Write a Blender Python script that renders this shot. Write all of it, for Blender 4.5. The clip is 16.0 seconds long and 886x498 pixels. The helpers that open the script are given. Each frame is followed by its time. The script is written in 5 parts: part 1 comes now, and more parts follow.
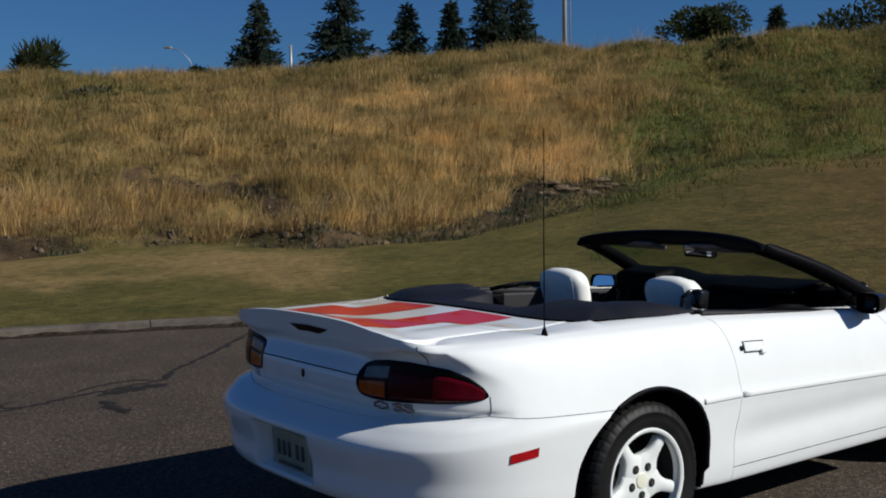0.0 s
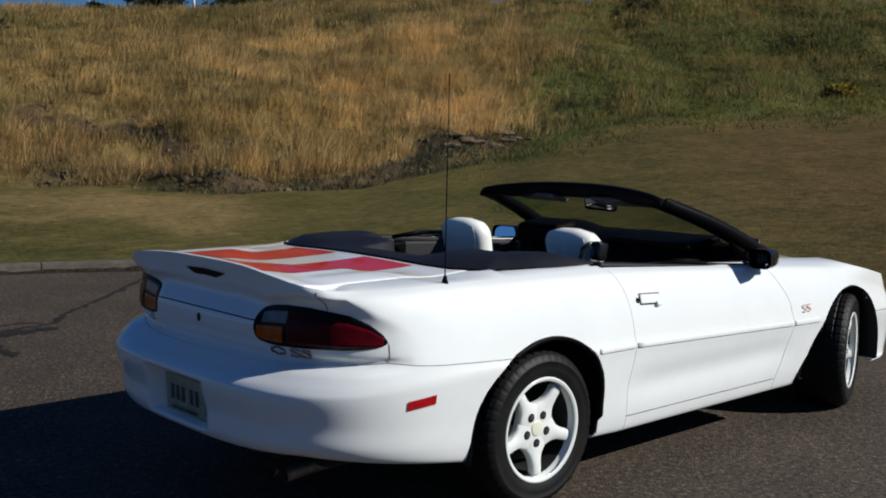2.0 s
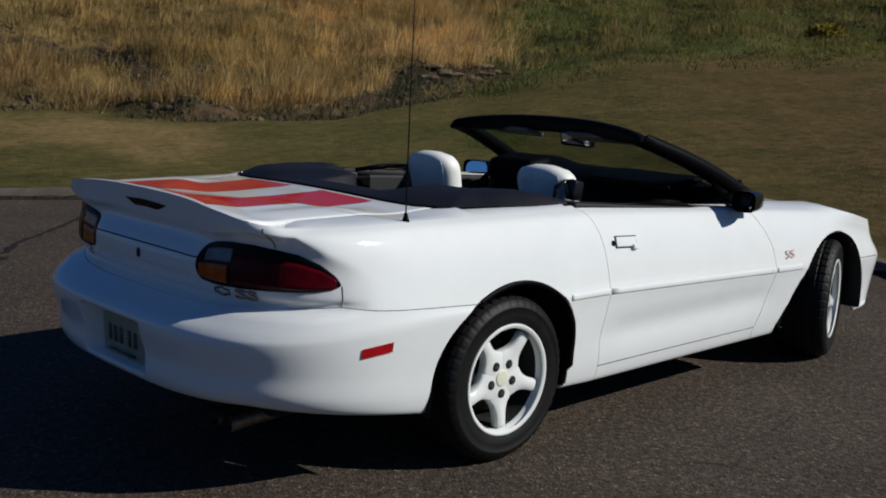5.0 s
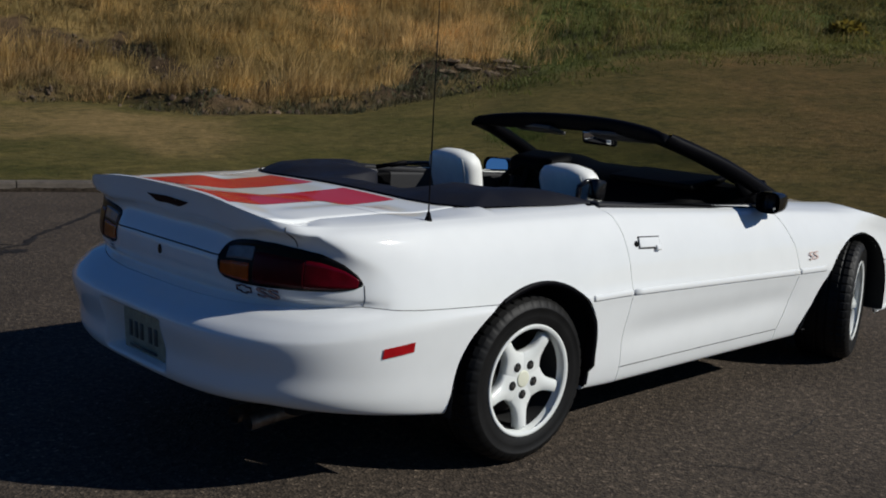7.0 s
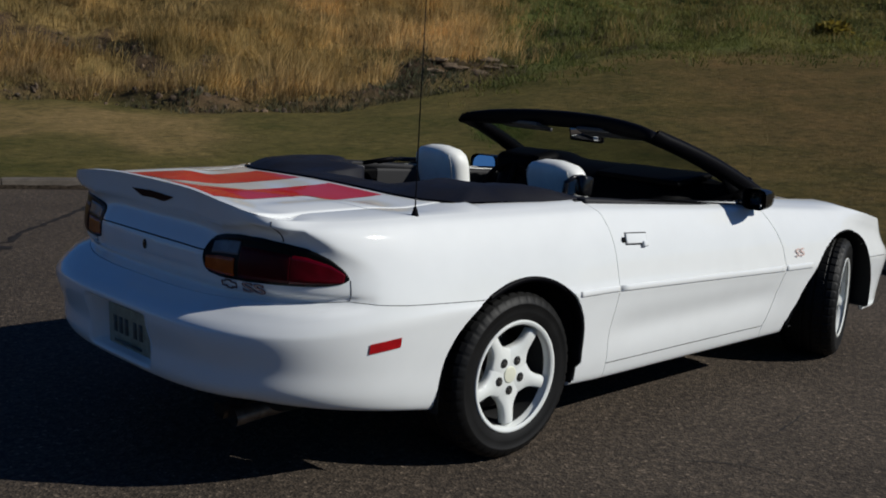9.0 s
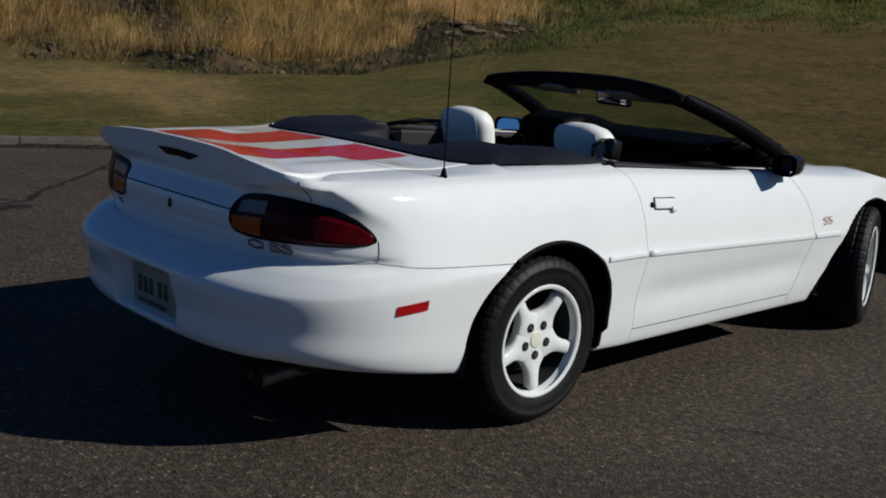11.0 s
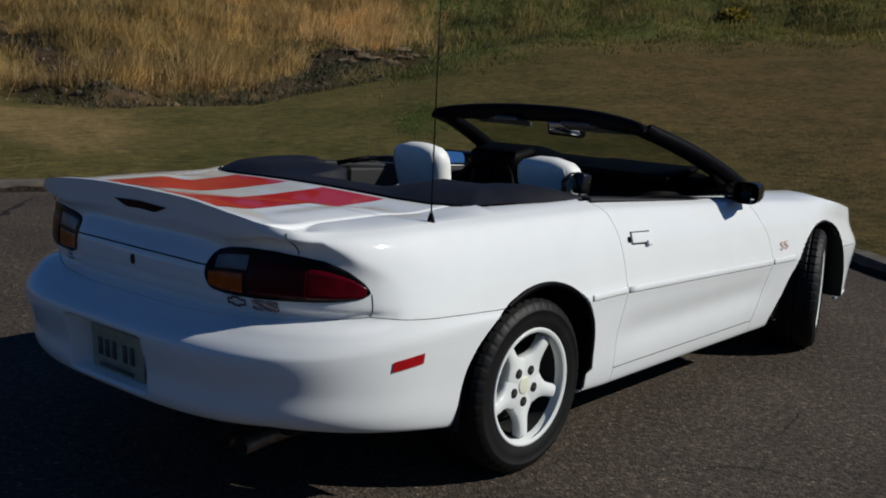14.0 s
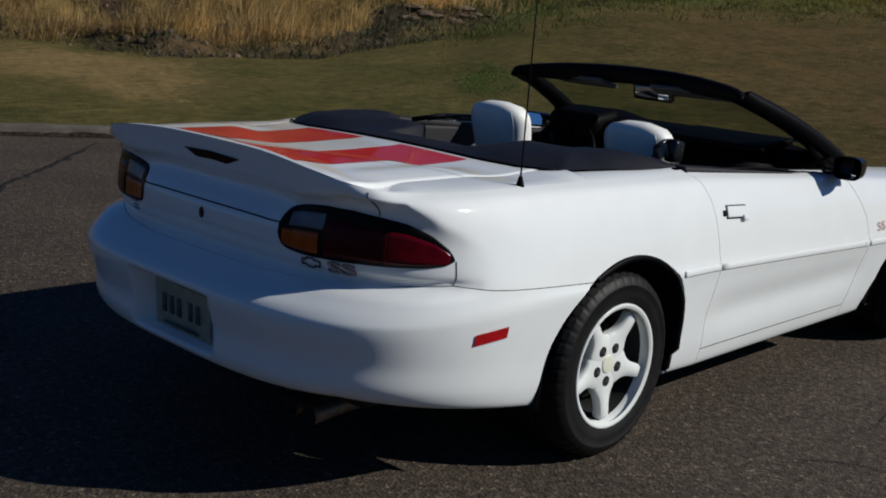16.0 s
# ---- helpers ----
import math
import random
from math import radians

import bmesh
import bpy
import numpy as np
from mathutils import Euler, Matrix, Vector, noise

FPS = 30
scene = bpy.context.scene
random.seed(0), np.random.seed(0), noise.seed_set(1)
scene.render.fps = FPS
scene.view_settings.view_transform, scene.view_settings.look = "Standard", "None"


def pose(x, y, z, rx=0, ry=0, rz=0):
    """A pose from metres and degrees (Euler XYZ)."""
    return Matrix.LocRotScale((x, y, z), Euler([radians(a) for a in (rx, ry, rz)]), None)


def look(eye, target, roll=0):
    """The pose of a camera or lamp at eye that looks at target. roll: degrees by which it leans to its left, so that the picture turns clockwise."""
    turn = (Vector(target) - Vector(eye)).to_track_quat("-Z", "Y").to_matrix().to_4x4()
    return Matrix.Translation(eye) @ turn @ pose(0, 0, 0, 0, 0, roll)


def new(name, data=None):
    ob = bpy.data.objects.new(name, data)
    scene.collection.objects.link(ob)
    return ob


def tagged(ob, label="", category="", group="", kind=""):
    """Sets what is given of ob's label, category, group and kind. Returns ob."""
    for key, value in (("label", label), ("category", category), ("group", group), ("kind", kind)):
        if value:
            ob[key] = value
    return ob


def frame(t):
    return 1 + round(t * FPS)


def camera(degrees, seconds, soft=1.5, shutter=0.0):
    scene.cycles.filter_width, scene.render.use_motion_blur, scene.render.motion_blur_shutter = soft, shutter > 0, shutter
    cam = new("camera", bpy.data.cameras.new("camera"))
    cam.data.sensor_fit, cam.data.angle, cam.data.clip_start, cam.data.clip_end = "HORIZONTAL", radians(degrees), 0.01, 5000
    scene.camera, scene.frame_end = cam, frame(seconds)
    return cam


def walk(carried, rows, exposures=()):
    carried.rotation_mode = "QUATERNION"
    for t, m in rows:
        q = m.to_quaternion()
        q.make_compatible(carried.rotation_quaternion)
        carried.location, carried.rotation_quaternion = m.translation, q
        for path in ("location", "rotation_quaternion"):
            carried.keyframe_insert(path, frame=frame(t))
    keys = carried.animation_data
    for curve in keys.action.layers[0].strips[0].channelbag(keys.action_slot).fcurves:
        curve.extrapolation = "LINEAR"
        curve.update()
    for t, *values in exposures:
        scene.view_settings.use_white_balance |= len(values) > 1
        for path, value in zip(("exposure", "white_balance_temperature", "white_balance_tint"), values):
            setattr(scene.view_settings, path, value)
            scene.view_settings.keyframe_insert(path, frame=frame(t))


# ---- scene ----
cam = camera(44.52, 16.0, 1.9)
walk(cam, [
    (0, look((-3.244, -3.800, 1.541), (-0.203, 0.157, 1.232), -0.90)),
    (0.5, look((-3.252, -3.800, 1.548), (-0.180, 0.136, 1.288), -0.20)),
    (1, look((-3.260, -3.797, 1.542), (-0.119, 0.081, 1.239), 0.66)),
    (1.5, look((-3.251, -3.795, 1.531), (-0.059, 0.028, 1.082), 0.54)),
    (2, look((-3.219, -3.777, 1.522), (0.152, -0.123, 0.987), 0.94)),
    (2.5, look((-3.194, -3.730, 1.496), (0.219, -0.165, 0.695), 3.99)),
    (3, look((-3.074, -3.645, 1.512), (0.295, -0.033, 0.733), 3.40)),
    (3.5, look((-3.001, -3.608, 1.509), (0.352, 0.037, 0.825), 2.99)),
    (4, look((-2.966, -3.595, 1.501), (0.426, -0.011, 0.691), 2.46)),
    (4.2, look((-2.960, -3.597, 1.493), (0.473, -0.052, 0.686), 2.13)),
    (6.5, look((-2.957, -3.531, 1.493), (0.433, 0.035, 0.602), 2.87)),
    (7, look((-2.959, -3.539, 1.507), (0.415, 0.049, 0.645), 2.75)),
    (7.5, look((-2.952, -3.546, 1.504), (0.425, 0.045, 0.666), 2.75)),
    (8, look((-2.945, -3.546, 1.494), (0.490, -0.012, 0.651), 2.82)),
    (8.2, look((-2.950, -3.537, 1.500), (0.462, 0.014, 0.632), 2.89)),
    (10.3, look((-2.951, -3.533, 1.469), (0.476, 0.008, 0.622), 2.98)),
    (10.5, look((-2.944, -3.511, 1.470), (0.463, 0.025, 0.528), 3.17)),
    (11, look((-2.957, -3.468, 1.470), (0.400, 0.093, 0.447), 3.53)),
    (11.5, look((-3.016, -3.400, 1.477), (0.480, 0.078, 0.649), 3.45)),
    (12, look((-3.091, -3.295, 1.479), (0.526, 0.013, 0.490), 3.45)),
    (12.5, look((-3.155, -3.212, 1.467), (0.532, 0.023, 0.496), 3.46)),
    (13, look((-3.203, -3.156, 1.461), (0.424, 0.129, 0.436), 4.05)),
    (13.5, look((-3.169, -3.141, 1.480), (0.407, 0.232, 0.566), 4.42)),
    (14, look((-3.054, -3.088, 1.493), (0.674, 0.123, 0.604), 2.39)),
    (14.5, look((-2.979, -3.021, 1.477), (0.807, 0.099, 0.511), 2.09)),
    (15, look((-2.941, -2.996, 1.480), (0.843, 0.134, 0.542), 1.30)),
    (15.5, look((-2.922, -2.970, 1.458), (0.799, 0.220, 0.470), 2.54)),
    (16, look((-2.956, -2.851, 1.453), (0.598, 0.498, 0.379), 4.33)),
], [(0.0, 0.0), (2.0, 0.0), (3.0, -0.06), (3.5, -0.17), (4.1, -0.27), (7.0, -0.32), (16.0, -0.35)])
SKY, SUN = 0.050, 4.9
# azimuth, distance, height, reach, seed
SPRUCES = [(61.95, 54, 4.6, 1.8, 1), (57.6, 54, 5.6, 2.3, 2), (54.15, 54, 4.2, 1.5, 3), (51.85, 54, 4.0, 1.2, 4), (49.8, 55, 5.6, 1.7, 5), (48.3, 56, 5.2, 1.7, 6), (35.2, 56, 2.9, 0.8, 7)]
SHRUBS = [("round_tree", 39.0, 54, 3.5, 2.9, 11, "broad rounded green tree on the crest", 7000), ("spiky_shrub", 72.9, 50, 2.2, 2.1, 12, "dark spiky shrub on the crest", 1900, True),
          ("low_shrub", 44.6, 54, 1.5, 1.2, 13, "small green shrub on the crest", 500), ("low_shrub", 31.9, 54, 2.4, 2.4, 14, "dark green shrub on the crest", 1200), ("low_shrub", 30.2, 54, 3.0, 3.4, 15, "dark green shrub on the crest", 1500),
          ("sage_bush", 70.7, 37.6, 1.7, 0.6, 16, "low grey-green bush in the hill grass", 700), ("low_shrub", 37.0, 42.6, 2.6, 0.5, 18, "low dark scrub along the crest", 800),
          ("yellow_shrub", 27.4, 34.6, 0.9, 0.55, 17, "small yellow-leaved shrub in the green brush", 500), ("low_shrub", 67.6, 46.0, 0.8, 0.45, 19, "small green shrub on the crest", 300), ("low_shrub", 65.0, 47.0, 0.8, 0.5, 20, "small green shrub on the crest", 300)]
SUN_DIR = Vector((0.92, -1.25, 1.0)).normalized()  # towards the sun

# ---- world and sun ----
world = bpy.data.worlds.new("sky")
scene.world = world
world.use_nodes = True
wn, wl = world.node_tree.nodes, world.node_tree.links
sky = wn.new("ShaderNodeTexSky")
sky.sky_type = "NISHITA"
sky.sun_disc = False
sky.sun_elevation = math.asin(SUN_DIR.z)
sky.sun_rotation = math.atan2(SUN_DIR.x, SUN_DIR.y)
sky.air_density, sky.dust_density, sky.ozone_density = 1.35, 0.0, 4.0
sky.altitude = 1500
wn["Background"].inputs["Strength"].default_value = SKY
tint = wn.new("ShaderNodeMix")
tint.data_type, tint.blend_type = "RGBA", "MULTIPLY"
tint.inputs[0].default_value = 1.0
tint.inputs[7].default_value = (0.315, 0.60, 1.01, 1)  # a deep, dry blue
wl.new(sky.outputs[0], tint.inputs[6])
wl.new(tint.outputs[2], wn["Background"].inputs["Color"])
sun = new("sun", bpy.data.lights.new("sun", "SUN"))
sun.data.energy, sun.data.angle, sun.data.color = SUN, radians(0.53), (1.0, 0.985, 0.93)
sun.matrix_world = look((0, 0, 30), Vector((0, 0, 30)) - SUN_DIR)


# ---- helpers of this scene ----
def mesh_of(bm, name, mat, smooth=True):
    me = bpy.data.meshes.new(name)
    bm.normal_update()
    bm.to_mesh(me)
    bm.free()
    for m in (mat if isinstance(mat, (list, tuple)) else [mat]):
        me.materials.append(m)
    if smooth:
        for p in me.polygons:
            p.use_smooth = True
    return me


def part(name, bm, mat, parent=None, label="", smooth=True):
    ob = new(name, mesh_of(bm, name, mat, smooth))
    if parent is not None:
        ob.parent = parent
    return tagged(ob, label)


def thing(name, label, category, group="", kind=""):
    return tagged(new(name), label, category, group, kind)


def grid_bm(pts, closed=False, flip=False):
    """A bmesh of quads over rows of points."""
    bm = bmesh.new()
    vs = [[bm.verts.new(p) for p in row] for row in pts]
    n = len(vs[0])
    for a, b in zip(vs, vs[1:]):
        for j in range(n if closed else n - 1):
            k = (j + 1) % n
            q = (a[j], a[k], b[k], b[j])
            bm.faces.new(q[::-1] if flip else q)
    return bm


def add_grid(bm, pts, closed=False, flip=False):
    vs = [[bm.verts.new(p) for p in row] for row in pts]
    n = len(vs[0])
    for a, b in zip(vs, vs[1:]):
        for j in range(n if closed else n - 1):
            k = (j + 1) % n
            q = (a[j], a[k], b[k], b[j])
            bm.faces.new(q[::-1] if flip else q)
    return vs


def box_bm(sx, sy, sz, m=None, bevel=0.0, seg=2, bm=None):
    """A bevelled box centred at the pose m."""
    own = bmesh.new()
    bmesh.ops.create_cube(own, size=1.0, matrix=Matrix.Diagonal((sx, sy, sz, 1)))
    if bevel:
        bmesh.ops.bevel(own, geom=own.edges[:], offset=bevel, segments=seg, affect="EDGES", profile=0.6)
    if m is not None:
        own.transform(m)
    if bm is None:
        return own
    me = bpy.data.meshes.new("tmp")
    own.to_mesh(me)
    own.free()
    bm.from_mesh(me)
    bpy.data.meshes.remove(me)
    return bm


def cyl_bm(r1, r2, depth, m=None, seg=24, bevel=0.0, bm=None):
    own = bmesh.new()
    bmesh.ops.create_cone(own, cap_ends=True, segments=seg, radius1=r1, radius2=r2, depth=depth)
    if bevel:
        es = [e for e in own.edges if abs(e.verts[0].co.z - e.verts[1].co.z) < 1e-6]
        bmesh.ops.bevel(own, geom=es, offset=bevel, segments=2, affect="EDGES", profile=0.6)
    if m is not None:
        own.transform(m)
    if bm is None:
        return own
    me = bpy.data.meshes.new("tmp")
    own.to_mesh(me)
    own.free()
    bm.from_mesh(me)
    bpy.data.meshes.remove(me)
    return bm


def tube_bm(path, r, seg=8, caps=True, bm=None):
    """A tube along a path; r is one radius or one a point."""
    bm = bm or bmesh.new()
    path = [Vector(p) for p in path]
    rows = []
    for i, p in enumerate(path):
        d = (path[min(i + 1, len(path) - 1)] - path[max(i - 1, 0)]).normalized()
        ref = Vector((0, 0, 1)) if abs(d.z) < 0.95 else Vector((1, 0, 0))
        a = d.cross(ref).normalized()
        b = a.cross(d)
        rr = r[i] if isinstance(r, (list, tuple)) else r
        rows.append([p + (a * math.cos(t) + b * math.sin(t)) * rr for t in (2 * math.pi * k / seg for k in range(seg))])
    vs = add_grid(bm, rows, closed=True)
    if caps:
        bm.faces.new(vs[0][::-1])
        bm.faces.new(vs[-1])
    return bm


def lathe_bm(profile, seg=48, bm=None, wobble=None):
    """Profile of (axial, radius) turned round the y axis."""
    bm = bm or bmesh.new()
    rows = []
    for k in range(seg):
        t = 2 * math.pi * k / seg
        row = []
        for i, (a, r) in enumerate(profile):
            rr = r + (wobble(i, k) if wobble else 0.0)
            row.append((rr * math.cos(t), a, rr * math.sin(t)))
        rows.append(row)
    rows.append(rows[0])
    add_grid(bm, rows, flip=True)
    bmesh.ops.remove_doubles(bm, verts=bm.verts[:], dist=1e-5)
    return bm


def spline(ys, sub):
    """Catmull-Rom through rows of a numpy array along its first axis."""
    ys = np.asarray(ys, float)
    out = []
    n = len(ys)
    for i in range(n - 1):
        p0, p1, p2, p3 = ys[max(i - 1, 0)], ys[i], ys[i + 1], ys[min(i + 2, n - 1)]
        for s in range(sub):
            t = s / sub
            out.append(0.5 * (2 * p1 + (p2 - p0) * t + (2 * p0 - 5 * p1 + 4 * p2 - p3) * t**2 + (3 * p1 - p0 - 3 * p2 + p3) * t**3))
    out.append(ys[-1])
    return np.array(out)


def smoothstep(a, b, x):
    t = np.clip((np.asarray(x, float) - a) / (b - a), 0, 1)
    return t * t * (3 - 2 * t)


# ---- materials ----
def material(name, base=(0.5, 0.5, 0.5), rough=0.5, metal=0.0, coat=0.0, spec=0.5):
    m = bpy.data.materials.new(name)
    m.use_nodes = True
    b = m.node_tree.nodes["Principled BSDF"]
    b.inputs["Base Color"].default_value = (*base, 1)
    b.inputs["Roughness"].default_value = rough
    b.inputs["Metallic"].default_value = metal
    b.inputs["Coat Weight"].default_value = coat
    b.inputs["Coat Roughness"].default_value = 0.06
    b.inputs["Specular IOR Level"].default_value = spec
    return m


def node(m, kind, **inputs):
    n = m.node_tree.nodes.new(kind)
    for key, value in inputs.items():
        n.inputs[key].default_value = value
    return n


def link(m, a, b):
    m.node_tree.links.new(a, b)


def coords(m, scale=(1, 1, 1), world_space=False):
    c = m.node_tree.nodes.new("ShaderNodeNewGeometry" if world_space else "ShaderNodeTexCoord")
    mp = m.node_tree.nodes.new("ShaderNodeMapping")
    mp.inputs["Scale"].default_value = scale
    link(m, c.outputs["Position" if world_space else "Object"], mp.inputs["Vector"])
    return mp.outputs[0]


def noise_tex(m, vec, scale, detail=4.0, rough=0.55):
    n = node(m, "ShaderNodeTexNoise", Scale=scale, Detail=detail, Roughness=rough)
    link(m, vec, n.inputs["Vector"])
    return n.outputs["Fac"]


def ramp(m, fac, stops):
    r = m.node_tree.nodes.new("ShaderNodeValToRGB")
    e = r.color_ramp.elements
    while len(e) < len(stops):
        e.new(0.5)
    for el, (pos, col) in zip(e, stops):
        el.position = pos
        el.color = (*col, 1) if len(col) == 3 else col
    link(m, fac, r.inputs[0])
    return r.outputs[0]


def mix(m, fac, a, b, blend="MIX"):
    n = m.node_tree.nodes.new("ShaderNodeMix")
    n.data_type = "RGBA"
    n.blend_type = blend
    for sock, v in ((n.inputs[0], fac), (n.inputs[6], a), (n.inputs[7], b)):
        if isinstance(v, bpy.types.NodeSocket):
            link(m, v, sock)
        else:
            sock.default_value = v if isinstance(v, (int, float)) else (*v, 1)
    return n.outputs[2]


def bump(m, height, strength=0.3, dist=0.01):
    n = node(m, "ShaderNodeBump", Strength=strength, Distance=dist)
    link(m, height, n.inputs["Height"])
    link(m, n.outputs[0], m.node_tree.nodes["Principled BSDF"].inputs["Normal"])


def set_col(m, sock):
    link(m, sock, m.node_tree.nodes["Principled BSDF"].inputs["Base Color"])


def set_rough(m, sock):
    link(m, sock, m.node_tree.nodes["Principled BSDF"].inputs["Roughness"])


def paint(name, base, rough=0.5, coat=1.0):
    m = material(name, base, rough, 0.0, coat, 0.06)
    v = coords(m, world_space=True)
    dust = noise_tex(m, v, 7.0, 5)
    set_col(m, ramp(m, dust, [(0.3, tuple(c * 0.965 for c in base)), (0.65, base)]))
    fine = noise_tex(m, v, 900.0, 2)
    bump(m, fine, 0.015, 0.001)
    set_rough(m, ramp(m, noise_tex(m, v, 3.0, 4), [(0.3, (rough - 0.05,) * 3), (0.7, (rough + 0.06,) * 3)]))
    return m


WHITE = paint("arctic_white_paint", (0.785, 0.80, 0.79))
ORANGE = paint("orange_stripe_paint", (0.52, 0.022, 0.018), 0.5, 0.6)
BLACK_TRIM = material("black_trim", (0.0028, 0.0028, 0.004), 0.5, spec=0.05)
TRIM_GREY = material("grey_door_trim", (0.020, 0.020, 0.022), 0.6, spec=0.2)
CABIN = material("black_cabin_plastic", (0.0022, 0.0022, 0.0026), 0.5, spec=0.03)
bump(BLACK_TRIM, noise_tex(BLACK_TRIM, coords(BLACK_TRIM), 250.0, 3), 0.12, 0.002)
GLOSS_BLACK = material("gloss_black_plastic", (0.008, 0.008, 0.009), 0.18, 0, 0.0, 0.4)
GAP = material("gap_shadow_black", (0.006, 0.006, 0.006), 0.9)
VINYL = material("black_vinyl", (0.009, 0.009, 0.0125), 0.6, spec=0.22)
bump(VINYL, noise_tex(VINYL, coords(VINYL), 180.0, 5), 0.25, 0.003)
set_rough(VINYL, ramp(VINYL, noise_tex(VINYL, coords(VINYL), 6.0, 4), [(0.3, (0.45,) * 3), (0.7, (0.65,) * 3)]))
VISOR = material("grey_visor_vinyl", (0.05, 0.05, 0.055), 0.6)
LEATHER = material("white_leather", (0.68, 0.70, 0.70), 0.5)
set_col(LEATHER, ramp(LEATHER, noise_tex(LEATHER, coords(LEATHER), 14.0, 5), [(0.3, (0.76, 0.76, 0.72)), (0.7, (0.85, 0.85, 0.80))]))
bump(LEATHER, noise_tex(LEATHER, coords(LEATHER), 160.0, 4), 0.15, 0.002)
SEAM = material("stitched_seam", (0.42, 0.44, 0.43), 0.7)
RUBBER = material("tyre_rubber", (0.008, 0.008, 0.008), 0.55, spec=0.22)
set_col(RUBBER, ramp(RUBBER, noise_tex(RUBBER, coords(RUBBER), 9.0, 6), [(0.3, (0.0035, 0.0035, 0.0035)), (0.75, (0.009, 0.0087, 0.0084))]))
bump(RUBBER, noise_tex(RUBBER, coords(RUBBER), 120.0, 3), 0.1, 0.002)
WHEEL = paint("white_wheel_paint", (0.74, 0.76, 0.73), 0.5)
STEEL = material("brushed_steel", (0.45, 0.44, 0.42), 0.38, 1.0)
bump(STEEL, noise_tex(STEEL, coords(STEEL, (1, 60, 1)), 20.0, 3), 0.1, 0.001)
DARK_STEEL = material("dark_cast_iron", (0.06, 0.055, 0.05), 0.6, 0.7)
bump(DARK_STEEL, noise_tex(DARK_STEEL, coords(DARK_STEEL), 70.0, 4), 0.3, 0.002)
EXHAUST = material("sooty_exhaust_steel", (0.30, 0.25, 0.21), 0.5, 0.8)
set_col(EXHAUST, ramp(EXHAUST, noise_tex(EXHAUST, coords(EXHAUST), 30.0, 4), [(0.3, (0.10, 0.078, 0.062)), (0.7, (0.24, 0.20, 0.165))]))
CHROME = material("mirror_chrome", (0.85, 0.86, 0.88), 0.04, 1.0)


def lens(name, base, rough=0.22, spec=0.3):
    m = material(name, base, rough, 0.0, 0.0, spec)
    w = m.node_tree.nodes.new("ShaderNodeTexWave")
    w.inputs["Scale"].default_value = 45.0
    w.inputs["Distortion"].default_value = 0.4
    link(m, coords(m), w.inputs["Vector"])
    bump(m, w.outputs["Fac"], 0.08, 0.001)
    set_col(m, ramp(m, noise_tex(m, coords(m), 25.0, 3), [(0.3, tuple(c * 0.65 for c in base)), (0.7, base)]))
    return m


RED_LENS = lens("red_lamp_lens", (0.058, 0.0007, 0.0040), 0.3, 0.12)
BRAKE_LENS = material("dark_brake_lens", (0.020, 0.0015, 0.003), 0.45, spec=0.12)
MARKER = lens("red_marker_lens", (0.42, 0.008, 0.012))
RED_BRIGHT = lens("red_reflector_lens", (0.10, 0.0007, 0.0065), 0.12, 0.2)
AMBER = lens("amber_lamp_lens", (0.47, 0.074, 0.003))
LAMP_BLACK = material("lamp_surround_plastic", (0.004, 0.004, 0.0045), 0.35, spec=0.10)
CLEAR = lens("clear_lamp_lens", (0.18, 0.185, 0.20))
GLASS = bpy.data.materials.new("tinted_glass")
GLASS.use_nodes = True
gn = GLASS.node_tree.nodes
gn.remove(gn["Principled BSDF"])
g_t, g_g, g_m, g_f = gn.new("ShaderNodeBsdfTransparent"), gn.new("ShaderNodeBsdfGlossy"), gn.new("ShaderNodeMixShader"), gn.new("ShaderNodeFresnel")
g_t.inputs[0].default_value = (0.62, 0.70, 0.62, 1)
g_g.inputs["Roughness"].default_value = 0.02
g_f.inputs["IOR"].default_value = 1.35
link(GLASS, g_f.outputs[0], g_m.inputs[0])
link(GLASS, g_t.outputs[0], g_m.inputs[1])
link(GLASS, g_g.outputs[0], g_m.inputs[2])
link(GLASS, g_m.outputs[0], gn["Material Output"].inputs[0])
PLATE = material("plate_enamel", (0.34, 0.38, 0.34), 0.4)
set_col(PLATE, ramp(PLATE, noise_tex(PLATE, coords(PLATE), 30.0, 5), [(0.3, (0.19, 0.205, 0.155)), (0.7, (0.34, 0.355, 0.27))]))
PLATE_INK = material("plate_ink", (0.05, 0.06, 0.055), 0.5)
DECAL = material("decal_outline_red", (0.10, 0.022, 0.016), 0.4)
DECAL_GREY = material("decal_grey", (0.30, 0.30, 0.30), 0.5)
DECAL_PALE = material("decal_pale_orange", (0.62, 0.45, 0.40), 0.4)

ASPHALT = material("asphalt", (0.05, 0.05, 0.05), 0.9, spec=0.22)
av = coords(ASPHALT, world_space=True)
stones = node(ASPHALT, "ShaderNodeTexVoronoi", Scale=92.0)
link(ASPHALT, av, stones.inputs["Vector"])
stone_col = ramp(ASPHALT, stones.outputs["Color"], [(0.0, (0.034, 0.0275, 0.0217)), (0.5, (0.068, 0.0545, 0.0425)), (0.82, (0.099, 0.0785, 0.0600)), (1.0, (0.26, 0.210, 0.162))])
blotch = ramp(ASPHALT, noise_tex(ASPHALT, av, 0.8, 7, 0.65), [(0.3, (0.68, 0.66, 0.64)), (0.7, (1.2, 1.17, 1.13))])
fleck = ramp(ASPHALT, noise_tex(ASPHALT, av, 30.0, 4), [(0.35, (0.55, 0.55, 0.55)), (0.7, (1.35, 1.32, 1.28))])
set_col(ASPHALT, mix(ASPHALT, 1.0, mix(ASPHALT, 1.0, stone_col, blotch, "MULTIPLY"), fleck, "MULTIPLY"))
